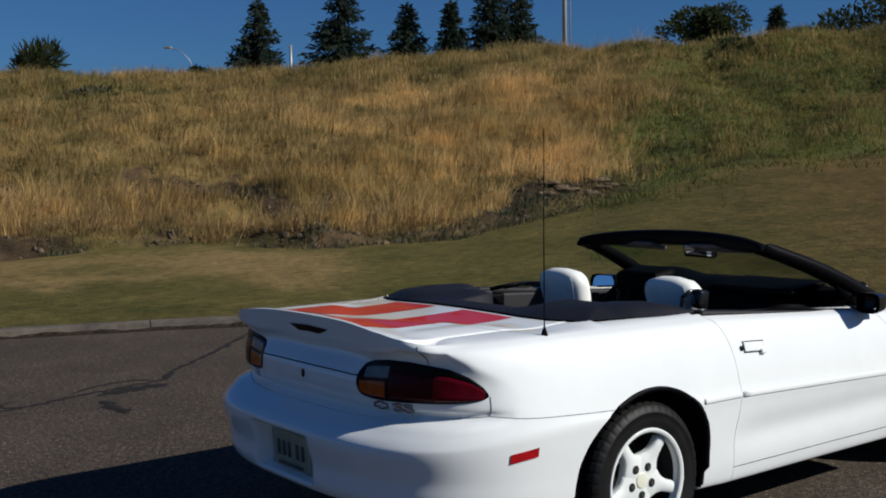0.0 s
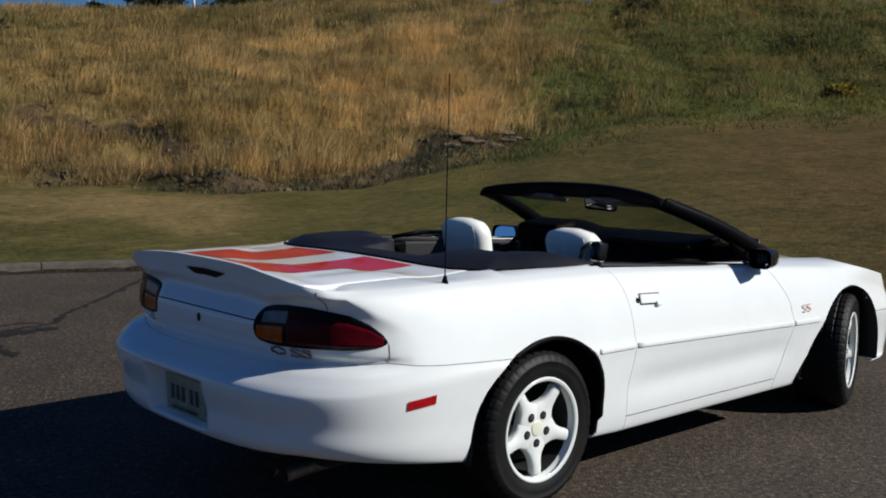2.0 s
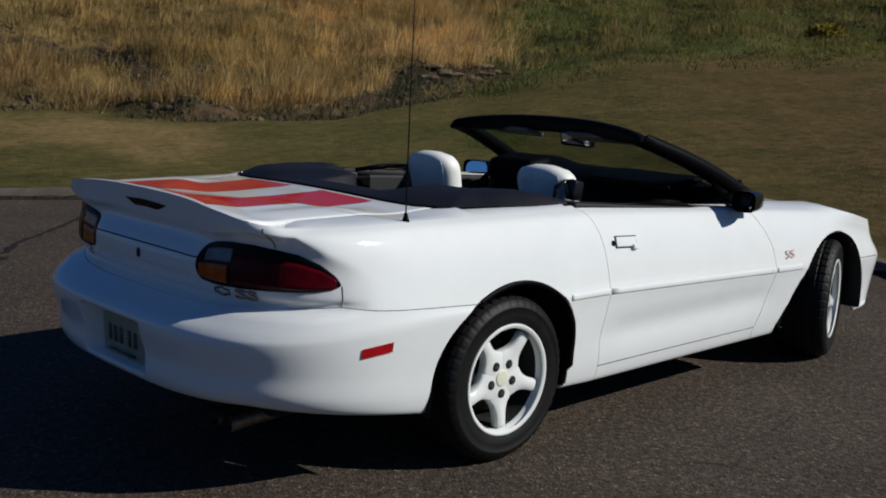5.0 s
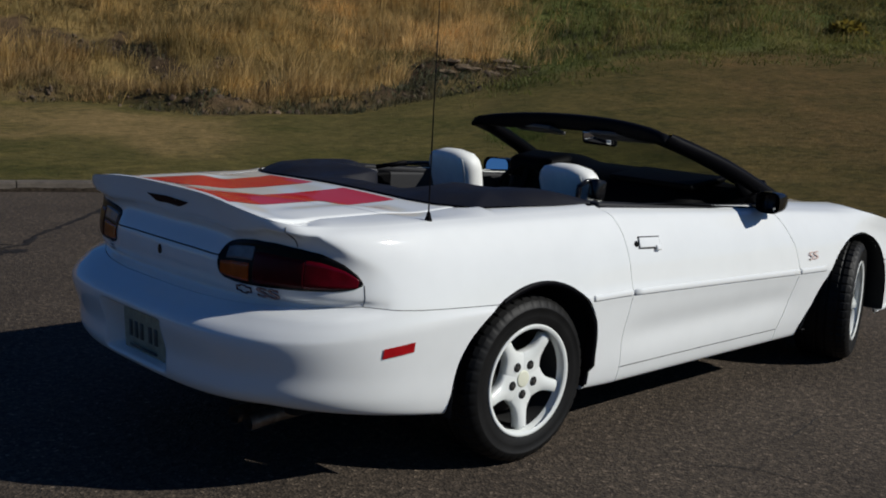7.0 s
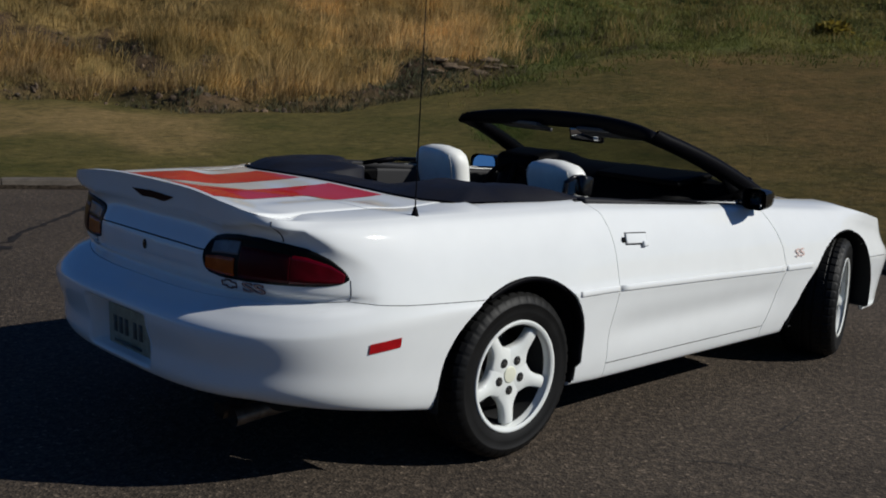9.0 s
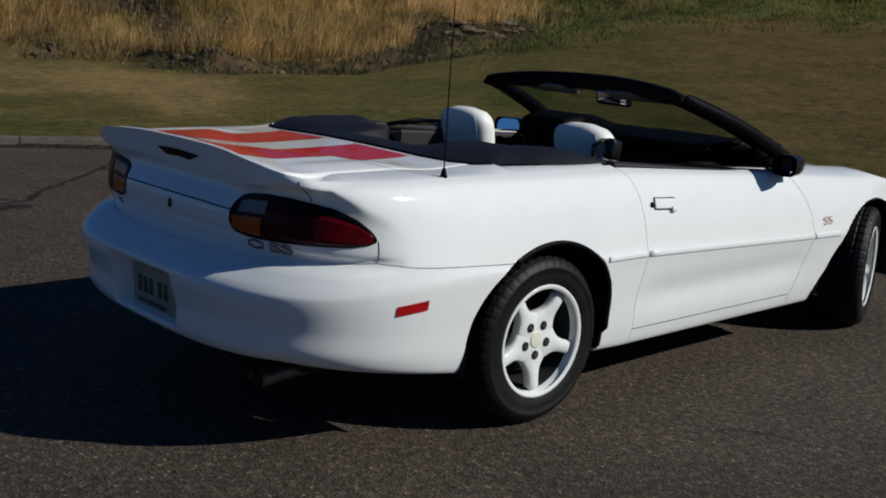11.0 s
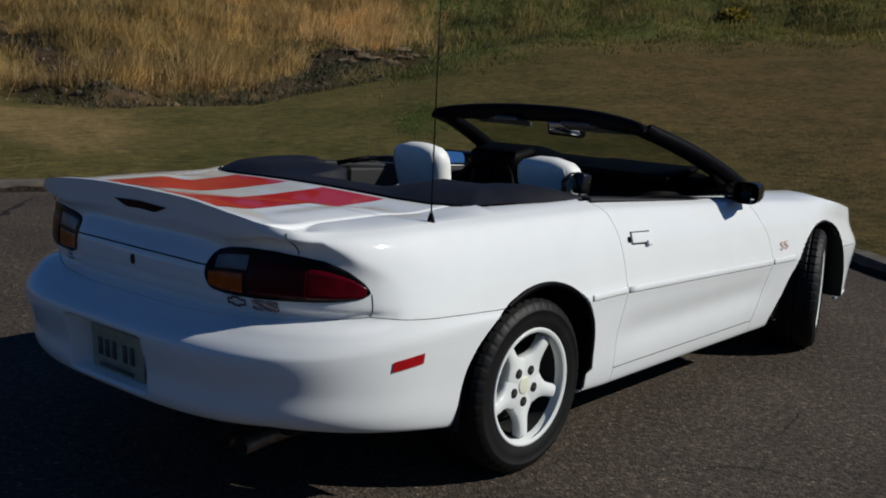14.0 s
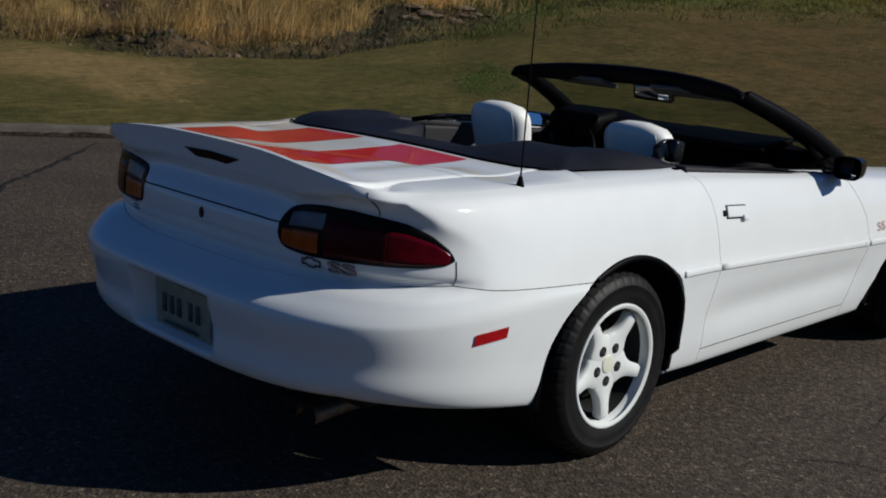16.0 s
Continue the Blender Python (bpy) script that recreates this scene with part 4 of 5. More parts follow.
def seat(y0):
    s = new("front_seat")
    s.parent = car
    bm = box_bm(0.13, 0.46, 0.50, pose(0.88, y0, 0.62, 0, -20, 0), 0.06, 4)
    part("backrest", bm, LEATHER, s)
    bm = box_bm(0.52, 0.50, 0.16, pose(1.2, y0, 0.43, 0, -6, 0), 0.05, 4)
    part("cushion", bm, LEATHER, s)
    # tall rounded headrest, leaning back
    rows = []
    for u in np.linspace(0, 1, 13):
        zc = 0.86 + 0.215 * u
        shrink = 1.0 if u < 0.55 else math.sqrt(max(1 - ((u - 0.55) / 0.452) ** 2.6, 0.0))
        hw = 0.157 * (0.90 + 0.10 * math.sin(u * 2.2)) * (0.72 + 0.28 * shrink) * (shrink**0.35)
        ht = 0.062 * (shrink**0.5) + 0.002
        xc = 0.755 - 0.05 * (u - 0.5)
        row = []
        for k in range(24):
            a = 2 * math.pi * k / 24
            ca, sa = math.cos(a), math.sin(a)
            row.append((xc + ht * 1.25 * math.copysign(abs(ca) ** 0.85, ca), y0 + hw * math.copysign(abs(sa) ** 0.7, sa), zc))
        rows.append(row)
    bm = grid_bm(rows, closed=True, flip=True)
    bm.faces.new([v for v in bm.verts[:][-24:]])
    bmesh.ops.recalc_face_normals(bm, faces=bm.faces[:])
    rest = part("headrest", bm, LEATHER, s)
    for k in (3, 9, 15, 21):
        path = [Vector(row[k]) for row in rows[1:11]]
        part("seam", tube_bm([p + (p - Vector((0.755, y0, p.z))).normalized() * 0.0006 for p in path], 0.0022, 5), SEAM, rest)
    return s


for y0 in (-0.40, 0.345):
    seat(y0)
for side in (1, -1):
    bm = tube_bm([(0.60, -0.56 * side, 0.93), (0.62, -0.565 * side, 1.0), (0.66, -0.57 * side, 1.02), (0.72, -0.57 * side, 1.02), (0.74, -0.575 * side, 0.99), (0.72, -0.58 * side, 0.93)], 0.011, 8)
    box_bm(0.07, 0.05, 0.09, pose(0.70, -0.60 * side, 0.985, 0, 10, 0), 0.015, bm=bm)
    if side < 0:
        bm.free()
        bm = tube_bm([(0.56, 0.62, 0.965), (0.64, 0.57, 0.985), (0.73, 0.51, 0.985)], [0.008, 0.012, 0.012], 8)
    part("belt_guide", bm, GLOSS_BLACK, car, "black seat belt guide")
    part("seat_belt", tube_bm([(0.62, -0.565 * side, 0.99), (0.5, -0.66 * side, 0.96)], 0.012, 6), BLACK_TRIM, car)

# dashboard with instrument hood, steering wheel
rows = []
for x, z in ((1.30, 0.62), (1.30, 0.80), (1.33, 0.89), (1.42, 0.95), (1.55, 0.978), (1.7, 0.985), (1.8, 0.965), (1.9, 0.925), (1.98, 0.89)):
    rows.append([(x + 0.22 * float(smoothstep(0.50, 0.64, abs(y)) * smoothstep(1.8, 1.5, x)), y, z - 0.03 * float(smoothstep(0.50, 0.66, abs(y))) + 0.012 * math.cos(y * 2.4) + (0.05 * math.exp(-(((y - 0.42) / 0.17) ** 4)) * smoothstep(1.30, 1.42, x) * smoothstep(1.85, 1.6, x) if z > 0.8 else 0)) for y in np.linspace(-0.76, 0.76, 33)])
part("dashboard", grid_bm(rows, flip=True), CABIN, car)
part("instrument_hood", box_bm(0.24, 0.30, 0.15, pose(1.45, 0.40, 0.955, 0, -8, 0), 0.06, 4), CABIN, car)
part("dash_pad", box_bm(0.3, 0.5, 0.03, pose(1.55, -0.35, 0.975, 0, -6, 0), 0.014, 3), CABIN, car)
bm = lathe_bm([(0.014 * math.cos(a), 0.185 + 0.014 * math.sin(a)) for a in np.linspace(0, 2 * math.pi, 11)], 40)
for a in (0, 120, 240):
    box_bm(0.15, 0.012, 0.035, pose(0, 0, 0, 0, a + 30, 0) @ pose(0.1, 0, 0), 0.004, bm=bm)
cyl_bm(0.06, 0.05, 0.03, pose(0, 0, 0, 90, 0, 0), 20, 0.006, bm=bm)
bm.transform(pose(1.26, 0.385, 0.80, 0, 0, -90) @ pose(0, 0, 0, -25, 0, 0))
part("steering_wheel", bm, CABIN, car)

# windscreen frame: header, posts, glass
HEAD = [(-0.625, 1.165, 1.188), (-0.58, 1.175, 1.215), (-0.45, 1.21, 1.236), (-0.25, 1.25, 1.252), (0, 1.265, 1.258), (0.25, 1.25, 1.252), (0.45, 1.21, 1.236), (0.58, 1.175, 1.215), (0.625, 1.165, 1.188)]
hy = spline(np.array(HEAD), 4)
rows = []
for y, x, z in hy:
    e = 1 - (abs(y) / 0.66) ** 6
    rows.append([(x - 0.045, y, z - 0.012), (x - 0.04, y, z + 0.002), (x - 0.01, y, z + 0.010), (x + 0.04, y, z - 0.004), (x + 0.07, y, z - 0.022),
                 (x + 0.06, y, z - 0.050), (x + 0.0, y, z - 0.060 * e - 0.012), (x - 0.035, y, z - 0.050 * e - 0.008)])
bm = grid_bm(rows, closed=True)
bm.faces.new(bm.verts[:][:8])
bm.faces.new(bm.verts[:][-8:])
bmesh.ops.recalc_face_normals(bm, faces=bm.faces[:])
ws = part("windscreen_frame", bm, BLACK_TRIM, car, "black windscreen frame")
for side in (1, -1):
    rows = []
    for f in np.linspace(0, 1, 12):
        p = Vector((1.155, -0.605, 1.205)).lerp(Vector((1.93, -0.755, 0.888)), f) + Vector((0, -0.012, 0.022)) * math.sin(f * math.pi)
        w = 0.032 + 0.008 * f
        sec = [(-0.045 - 0.02 * f, 0.02, -0.03), (-0.03, -0.02, -0.02), (0.0, -w, 0.004), (0.035, -w * 0.6, 0.016), (0.05, 0.0, 0.012), (0.055, 0.05, -0.004), (0.02, 0.075, -0.03)]
        rows.append([(p.x + a, (p.y + b) * side, p.z + c) for a, b, c in sec])
    bm = grid_bm(rows, closed=True)
    bmesh.ops.recalc_face_normals(bm, faces=bm.faces[:])
    part("windscreen_post", bm, BLACK_TRIM, ws)
    # quarter vent and sail at the post's foot
    bm = bmesh.new()
    tri = [(1.68, 0.87), (1.92, 0.885), (1.60, 1.005)]
    a = [bm.verts.new((x, (-0.755 + 0.35 * max(z - 0.89, 0)) * side, z)) for x, z in tri]
    b = [bm.verts.new((x, (-0.735 + 0.35 * max(z - 0.89, 0)) * side, z)) for x, z in tri]
    bm.faces.new(a), bm.faces.new(b)
    for i in range(3):
        bm.faces.new((a[i], a[(i + 1) % 3], b[(i + 1) % 3], b[i]))
    bmesh.ops.recalc_face_normals(bm, faces=bm.faces[:])
    part("mirror_sail", bm, CABIN, car)
rows = []
for f in np.linspace(0, 1, 9):
    row = []
    for y in np.linspace(-1, 1, 21):
        top = np.array([1.27 - 0.10 * y * y, y * 0.60, 1.232 - 0.045 * y * y])
        bot = np.array([2.02 - 0.13 * y * y, y * 0.735, 0.897 - 0.012 * y * y])
        p = top * (1 - f) + bot * f
        p[2] += 0.018 * math.sin(f * math.pi)
        row.append(tuple(p))
    rows.append(row)
glass = part("windscreen", grid_bm(rows), GLASS, car, "green-tinted windscreen glass")
glass.visible_shadow = False
part("cowl", grid_bm([[(x + 0.1 * (1 - (y / 0.74) ** 2), y, z) for y in np.linspace(-0.74, 0.74, 15)] for x, z in ((1.82, 0.895), (1.90, 0.902), (1.97, 0.893))], flip=True), BLACK_TRIM, car)
part("wiper", tube_bm([(2.14, -0.60, 0.885), (2.10, -0.57, 0.958), (2.06, -0.45, 0.962), (2.03, -0.1, 0.945)], 0.011, 6), GLOSS_BLACK, car)
for y in (-0.05, 0.3):
    part("wiper", tube_bm([(2.02, y, 0.925), (2.02, y - 0.15, 0.945), (1.98, y - 0.32, 0.950)], 0.012, 6), GLOSS_BLACK, car)
for y in (-0.3, 0.3):
    part("sun_visor", box_bm(0.12, 0.36, 0.020, pose(1.27, y, 1.178, 0, 16, -8 * np.sign(y)), 0.008, 3), VISOR, ws, "grey sun visor")
rv = part("rear_view_mirror", box_bm(0.035, 0.245, 0.082, pose(1.45, 0.012, 1.150, 0, -9, -8), 0.022, 5), GLOSS_BLACK, ws)
part("mirror_glass", box_bm(0.004, 0.205, 0.052, pose(1.4320, 0.012, 1.1475, 0, -9, -8), 0.0015), CHROME, rv)
part("mirror_stalk", tube_bm([(1.46, 0.02, 1.17), (1.47, 0.02, 1.19)], 0.01, 8), BLACK_TRIM, rv)

# door mirrors; the left one is moved, widened and turned in to fit the camera's view
VIEW_FIT = pose(1.60, 0.855, 0.905) @ Matrix.Diagonal((1.0, 1.6, 1.15, 1.0)) @ pose(-1.58, -0.93, -0.925)
for side in (1, -1):
    own = bmesh.new()
    rows = []
    for f in np.linspace(0, 1, 9):
        x = 1.54 + 0.17 * f
        k = math.sqrt(max(1 - f**2.5, 0)) * 0.9 + 0.1
        rows.append([(x, -side * (0.930 + 0.062 * k * math.copysign(abs(math.cos(a)) ** 0.55, math.cos(a)) - 0.02 * f), 0.925 + 0.050 * k * math.copysign(abs(math.sin(a)) ** 0.6, math.sin(a))) for a in (2 * math.pi * i / 28 for i in range(28))])
    add_grid(own, rows, closed=True)
    own.faces.new(own.verts[:][-28:])
    bmesh.ops.recalc_face_normals(own, faces=own.faces[:])
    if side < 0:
        own.transform(VIEW_FIT)
    dm = part("door_mirror", own, GLOSS_BLACK, car, "glossy black door mirror")
    own = bmesh.new()
    ring = [own.verts.new((0, -side * 0.056 * math.copysign(abs(math.cos(a)) ** 0.55, math.cos(a)), 0.042 * math.copysign(abs(math.sin(a)) ** 0.6, math.sin(a)))) for a in (2 * math.pi * i / 28 for i in range(28))]
    own.faces.new(ring)
    bmesh.ops.recalc_face_normals(own, faces=own.faces[:])
    own.transform((VIEW_FIT if side < 0 else Matrix.Identity(4)) @ pose(1.562, -side * 0.930, 0.925, 0, 0, 0) @ pose(0, 0, 0, 0, 4 if side > 0 else 12, -30 if side > 0 else 9))
    part("mirror_glass", own, CHROME, dm)
    part("mirror_arm", box_bm(0.09, 0.14, 0.03, pose(1.685, -0.85 * side, 0.89, 0, 0, 0), 0.012, 3), GLOSS_BLACK, dm)
# ---- ground, kerb, lawn and hill ----
CX, CY = -3.0, -3.5
KERB = spline(np.array([(3.5, -14), (3.6, -8), (3.65, -4.5), (4.1, -2.1), (4.95, -0.55), (5.45, 0.1), (5.85, 1.6), (5.75, 3.2), (4.95, 4.8), (3.7, 6.05), (2.2, 6.9), (0.95, 7.4), (-0.25, 7.8), (-6.0, 9.7), (-14.0, 11.8), (-26, 14)], float), 10)
ga = np.linspace(0, 2 * math.pi, 73)
gr = [0.5, 3, 8, 20, 60, 200, 900, 2500]
bm = grid_bm([[(CX + r * math.cos(a), CY + r * math.sin(a), 0.0) for a in ga] for r in gr])
bmesh.ops.contextual_create(bm, geom=[e for e in bm.edges if len(e.link_faces) == 1 and all((v.co - Vector((CX, CY, 0))).length < 0.6 for v in e.verts)])
bmesh.ops.remove_doubles(bm, verts=bm.verts[:], dist=1e-4)
bmesh.ops.recalc_face_normals(bm, faces=bm.faces[:])
part("ground", bm, ASPHALT, None, "", False)
tagged(bpy.data.objects["ground"], "worn grey-brown asphalt with fine stones", "ground", kind="structure")

kerb = thing("kerb", "weathered concrete kerb round the asphalt", "kerb", kind="structure")
tan = np.gradient(KERB, axis=0)
tan /= np.linalg.norm(tan, axis=1)[:, None]
nrm = np.stack([tan[:, 1], -tan[:, 0]], 1)  # outwards, away from the asphalt
arc = np.r_[0, np.cumsum(np.linalg.norm(np.diff(KERB, axis=0), axis=1))]
PROFILE = [(-0.012, -0.02), (-0.012, 0.012), (0.0, 0.03), (0.010, 0.075), (0.028, 0.090), (0.17, 0.095), (0.175, 0.03)]
s = 0.0
while s < arc[-1] - 3:
    rows = []
    for q in np.linspace(s + 0.006, s + 2.394, 9):
        k = [np.interp(q, arc, KERB[:, 0]), np.interp(q, arc, KERB[:, 1])]
        n = [np.interp(q, arc, nrm[:, 0]), np.interp(q, arc, nrm[:, 1])]
        rows.append([(k[0] + n[0] * a, k[1] + n[1] * a, z + 0.004 * noise.noise((q * 2, a * 5, 0.3))) for a, z in PROFILE])
    bm = grid_bm(rows)
    bm.faces.new(bm.verts[:][:len(PROFILE)])
    bm.faces.new(bm.verts[:][-len(PROFILE):])
    bmesh.ops.recalc_face_normals(bm, faces=bm.faces[:])
    part("kerb_stone", bm, CONCRETE, kerb, smooth=False)
    s += 2.4

# dark uneven strip along the kerb's foot
rows = []
for q in np.linspace(arc[0], arc[-1] - 1, 900):
    k = (np.interp(q, arc, KERB[:, 0]), np.interp(q, arc, KERB[:, 1]))
    n = (np.interp(q, arc, nrm[:, 0]), np.interp(q, arc, nrm[:, 1]))
    wide = 0.05 + 0.06 * max(0.0, noise.noise((q * 1.1, 0.0, 4.0)) + 0.2) + 0.02 * noise.noise((q * 6.0, 1.0, 0.0))
    tall = 0.030 + 0.022 * noise.noise((q * 2.5, 3.0, 0.0)) + 0.012 * noise.noise((q * 9.0, 5.0, 0.0))
    rows.append([(k[0] + n[0] * a, k[1] + n[1] * a, z) for a, z in ((-0.012 - wide, 0.001), (-0.030, 0.008), (-0.016, max(tall, 0.010)), (0.004, max(tall, 0.010) + 0.004))])
tagged(part("gutter_strip", grid_bm(rows), GUTTER), "dark jagged strip along the kerb's foot", "dirt", kind="stuff")

# tar lines in the asphalt: a long jagged one, its side branch, a broad smear and a short hook
for pts, wide in (([(2.1, 6.5), (1.58, 5.88), (1.16, 5.44), (0.77, 5.03), (0.45, 4.73), (0.19, 4.37), (-0.11, 4.29), (-0.45, 4.20), (-0.68, 4.12), (-0.92, 4.02), (-1.14, 3.96), (-1.6, 3.9)], 0.026),
                  ([(0.12, 4.41), (0.0, 4.48), (-0.18, 4.48), (-0.38, 4.41), (-0.58, 4.26)], 0.020),
                  ([(0.14, 4.17), (0.02, 4.15), (-0.12, 4.14), (-0.27, 4.11), (-0.45, 4.07)], 0.085),
                  ([(-0.50, 3.85), (-0.49, 3.72), (-0.53, 3.58), (-0.50, 3.44), (-0.53, 3.30)], 0.055),
                  ([(-1.0, 4.0), (-1.12, 4.07), (-1.10, 4.20), (-0.98, 4.24)], 0.018)):
    path = spline(np.array(pts, float), 10)
    rows = []
    d = np.gradient(path, axis=0)
    d /= np.linalg.norm(d, axis=1)[:, None]
    for i, (p, t) in enumerate(zip(path, d)):
        end = min(i, len(path) - 1 - i) / 8
        w = wide * min(1.0, 0.15 + end) * (1 + 0.7 * noise.noise((i * 0.5, pts[0][0], 0.5)))
        j = 0.035 * noise.noise((i * 0.45, pts[0][1], 3.0)) + 0.012 * noise.noise((i * 1.3, pts[0][1], 7.0))
        rows.append([(p[0] - t[1] * (e * w + j), p[1] + t[0] * (e * w + j), 0.003 + (0.002 if abs(e) < 1 else -0.002)) for e in (-1, -0.5, 0.5, 1)])
    tagged(part("tar_line", grid_bm(rows), TAR), "dark tar line filling a crack in the asphalt", "road crack", "cracks in the asphalt")

# fine cracks in the asphalt near the car
for k, (x0, y0, a0, n) in enumerate(((0.45, -1.25, -35, 4), (1.0, -1.35, -20, 5), (0.2, 2.6, 160, 9), (-0.6, 3.2, 120, 8))):
    rows, a, p = [], radians(a0), Vector((x0, y0, 0))
    for i in range(n * 4):
        a += 0.9 * noise.noise((i * 0.7, k * 3.1, 0.2))
        d = Vector((math.cos(a), math.sin(a), 0))
        p = p + d * 0.035
        q = Vector((-d.y, d.x, 0)) * (0.0026 * (1 - abs(2 * i / (n * 4) - 1) ** 3) + 0.0006)
        rows.append([p + q + Vector((0, 0, 0.0035)), p - q + Vector((0, 0, 0.0035))])
    tagged(part("crack", grid_bm(rows), GAP, smooth=False), "thin dark crack in the asphalt", "road crack", "cracks in the asphalt")

RK_AZ = np.degrees(np.arctan2(KERB[:, 1] - CY, KERB[:, 0] - CX))
RK_R = np.hypot(KERB[:, 1] - CY, KERB[:, 0] - CX)


def kerb_r(az):
    return np.interp(az, RK_AZ, RK_R)


def toe(az):
    """Where the hill's foot lies: distance and height."""
    a = [25, 30, 36, 41.9, 45.7, 51.9, 59.2, 66, 75, 95]
    return np.interp(az, a, [33, 32, 30.5, 27, 25, 22, 21, 23, 22.5, 22.5]), np.interp(az, a, [2.4, 2.3, 2.15, 1.38, 0.86, 0.39, 0.30, 0.36, 0.2, 0.2])


def bank(r, az):
    """The low eroded step at the hill's foot."""
    rs, _ = toe(az)
    tall = 0.30 * (0.85 + 0.7 * noise.noise((az * 0.5, 1.0, 0.0)) + 0.35 * noise.noise((az * 1.7, 4.0, 0.0)))
    return float(tall * smoothstep(42.5, 46.5, az) * smoothstep(92, 82, az) * smoothstep(rs - 0.35, rs + 0.45, r))


def height(r, az):
    rk = kerb_r(az) + 0.17
    rs, zs = toe(az)
    crest = np.interp(az, [30, 46, 57, 62, 68, 74], [6.7, 6.7, 6.35, 6.0, 5.65, 5.45])
    side = smoothstep(-45, -5, az) * smoothstep(125, 105, az)
    lawn = 0.085 + (zs - 0.085) * np.clip((r - rk) / (rs - rk), 0, 1) ** 1.5 * side
    u = np.clip((r - rs) / (43 - rs), 0, 1)
    hill = (crest - zs - bank(43, az)) * (0.75 * u + 0.25 * smoothstep(0, 1, u)) * side
    return lawn + bank(r, az) + hill - 0.012 * np.clip(r - 43, 0, 500) * side


def rough_at(x, y, r, az):
    rs, _ = toe(az)
    k = float(smoothstep(rs - 1, rs + 3, r))
    return k * (0.45 * noise.noise((x * 0.16, y * 0.16, 1.0)) + 0.36 * noise.noise((x * 0.38, y * 0.38, 0.0)) + 0.20 * noise.noise((x * 0.9, y * 0.9, 4.0)) + 0.26 * noise.noise((r * 0.95, az * 0.24, 8.0))) + 0.02 * noise.noise((x * 0.8, y * 0.8, 9.0)) * (0 if r < kerb_r(az) + 0.5 else 1)


def ground_at(r, az):
    x, y = CX + r * math.cos(math.radians(az)), CY + r * math.sin(math.radians(az))
    return x, y, float(height(r, az)) + rough_at(x, y, r, az)


def dry_at(r, az):
    """A parched strip of lawn below the hill's left part."""
    rs, _ = toe(az)
    w = noise.noise((az * 0.35, r * 0.5, 5.0))
    return float(smoothstep(rs - 7.5, rs - 5.5, r + 1.5 * w) * smoothstep(rs - 0.3, rs - 1.8, r + w) * smoothstep(55, 60, az + 2 * w) * 0.85)


def clearing(r, a):
    """Bare soil along the foot, and in a broken band above it."""
    rs = float(toe(a)[0])
    n = noise.noise((a * 0.30, r * 0.25, 11.0)) + 0.40 * float(smoothstep(43.5, 46.5, a)) - 0.16 * float(smoothstep(56, 62, a))
    low = rs - 1.2 * max(0.0, n + 0.1) < r < rs + 1.2 * max(0.0, n + 0.06) - 0.05
    end = float(smoothstep(42.2, 43.2, a) * smoothstep(52, 48.5, a))
    low = low or (end > 0 and rs - 0.8 < r < rs + 1.9 * end * (1 + 0.6 * noise.noise((a * 1.1, r, 4.0))))
    left = float(smoothstep(59, 64, a))
    band = abs(r - rs - 2.5 - 1.3 * left - 1.2 * noise.noise((a * 0.22, 3.0, 5.0))) < 2.6 * max(0.0, noise.noise((a * 0.42, r * 0.35, 17.0)) + 0.10 + 0.22 * left)
    return low or band


def green_side(r, a, rng=None):
    a = a + (rng.normal(0, 1.5) if rng is not None else 0.0)
    return a < 43.5 - (r - 30) * 0.12 + 1.6 * noise.noise((r * 0.4, a * 0.5, 6.0))


AZS = np.linspace(RK_AZ[3], RK_AZ[-4], 250)
STEPS = np.r_[np.linspace(0, 0.5, 80), np.linspace(0.51, 1.0, 44), 1.1, 1.3, 1.8, 3, 6, 14, 40]
rows, zone, dried, thatched, brushy = [], [], [], [], []
for st in STEPS:
    row = []
    for az in AZS:
        rk = kerb_r(az) + 0.165
        r = rk + (45 - rk) * st
        row.append(ground_at(r, az))
        rs, _ = toe(az)
        zone.append(float(smoothstep(rs - (1.2 if az > 46 else 4.0), rs + (0.6 if az > 46 else 2.0), r + (1.2 if az > 46 else 3.0) * noise.noise((az * 0.25, r * 0.3, 2.0)))))
        dried.append(dry_at(r, az))
        thatched.append(0.0 if clearing(r, az) else 1.0)
        brushy.append(1.0 if green_side(r, az) and r > rs - 1.5 + 1.2 * noise.noise((az, r, 2.0)) else 0.0)
    rows.append(row)
TERRAIN = material("lawn_and_hill_soil", (0.1, 0.1, 0.05), 0.95, spec=0.1)
tv = coords(TERRAIN, world_space=True)
att = TERRAIN.node_tree.nodes.new("ShaderNodeAttribute")
att.attribute_name = "zone"
dry = TERRAIN.node_tree.nodes.new("ShaderNodeAttribute")
dry.attribute_name = "dry"
lawn_c = mix(TERRAIN, ramp(TERRAIN, noise_tex(TERRAIN, tv, 0.45, 8, 0.7), [(0.34, (0, 0, 0)), (0.70, (1, 1, 1))]), (0.079, 0.073, 0.022), (0.116, 0.094, 0.035))
lawn_c = mix(TERRAIN, 1.0, lawn_c, ramp(TERRAIN, noise_tex(TERRAIN, tv, 0.9, 6, 0.65), [(0.34, (0.86, 0.90, 0.85)), (0.5, (1.0, 1.0, 0.98)), (0.68, (1.18, 1.14, 1.10))]), "MULTIPLY")
streaks = ramp(TERRAIN, noise_tex(TERRAIN, coords(TERRAIN, (0.35, 0.35, 1.0), True), 1.6, 6, 0.65), [(0.34, (0.25, 0.25, 0.25)), (0.56, (1, 1, 1))])
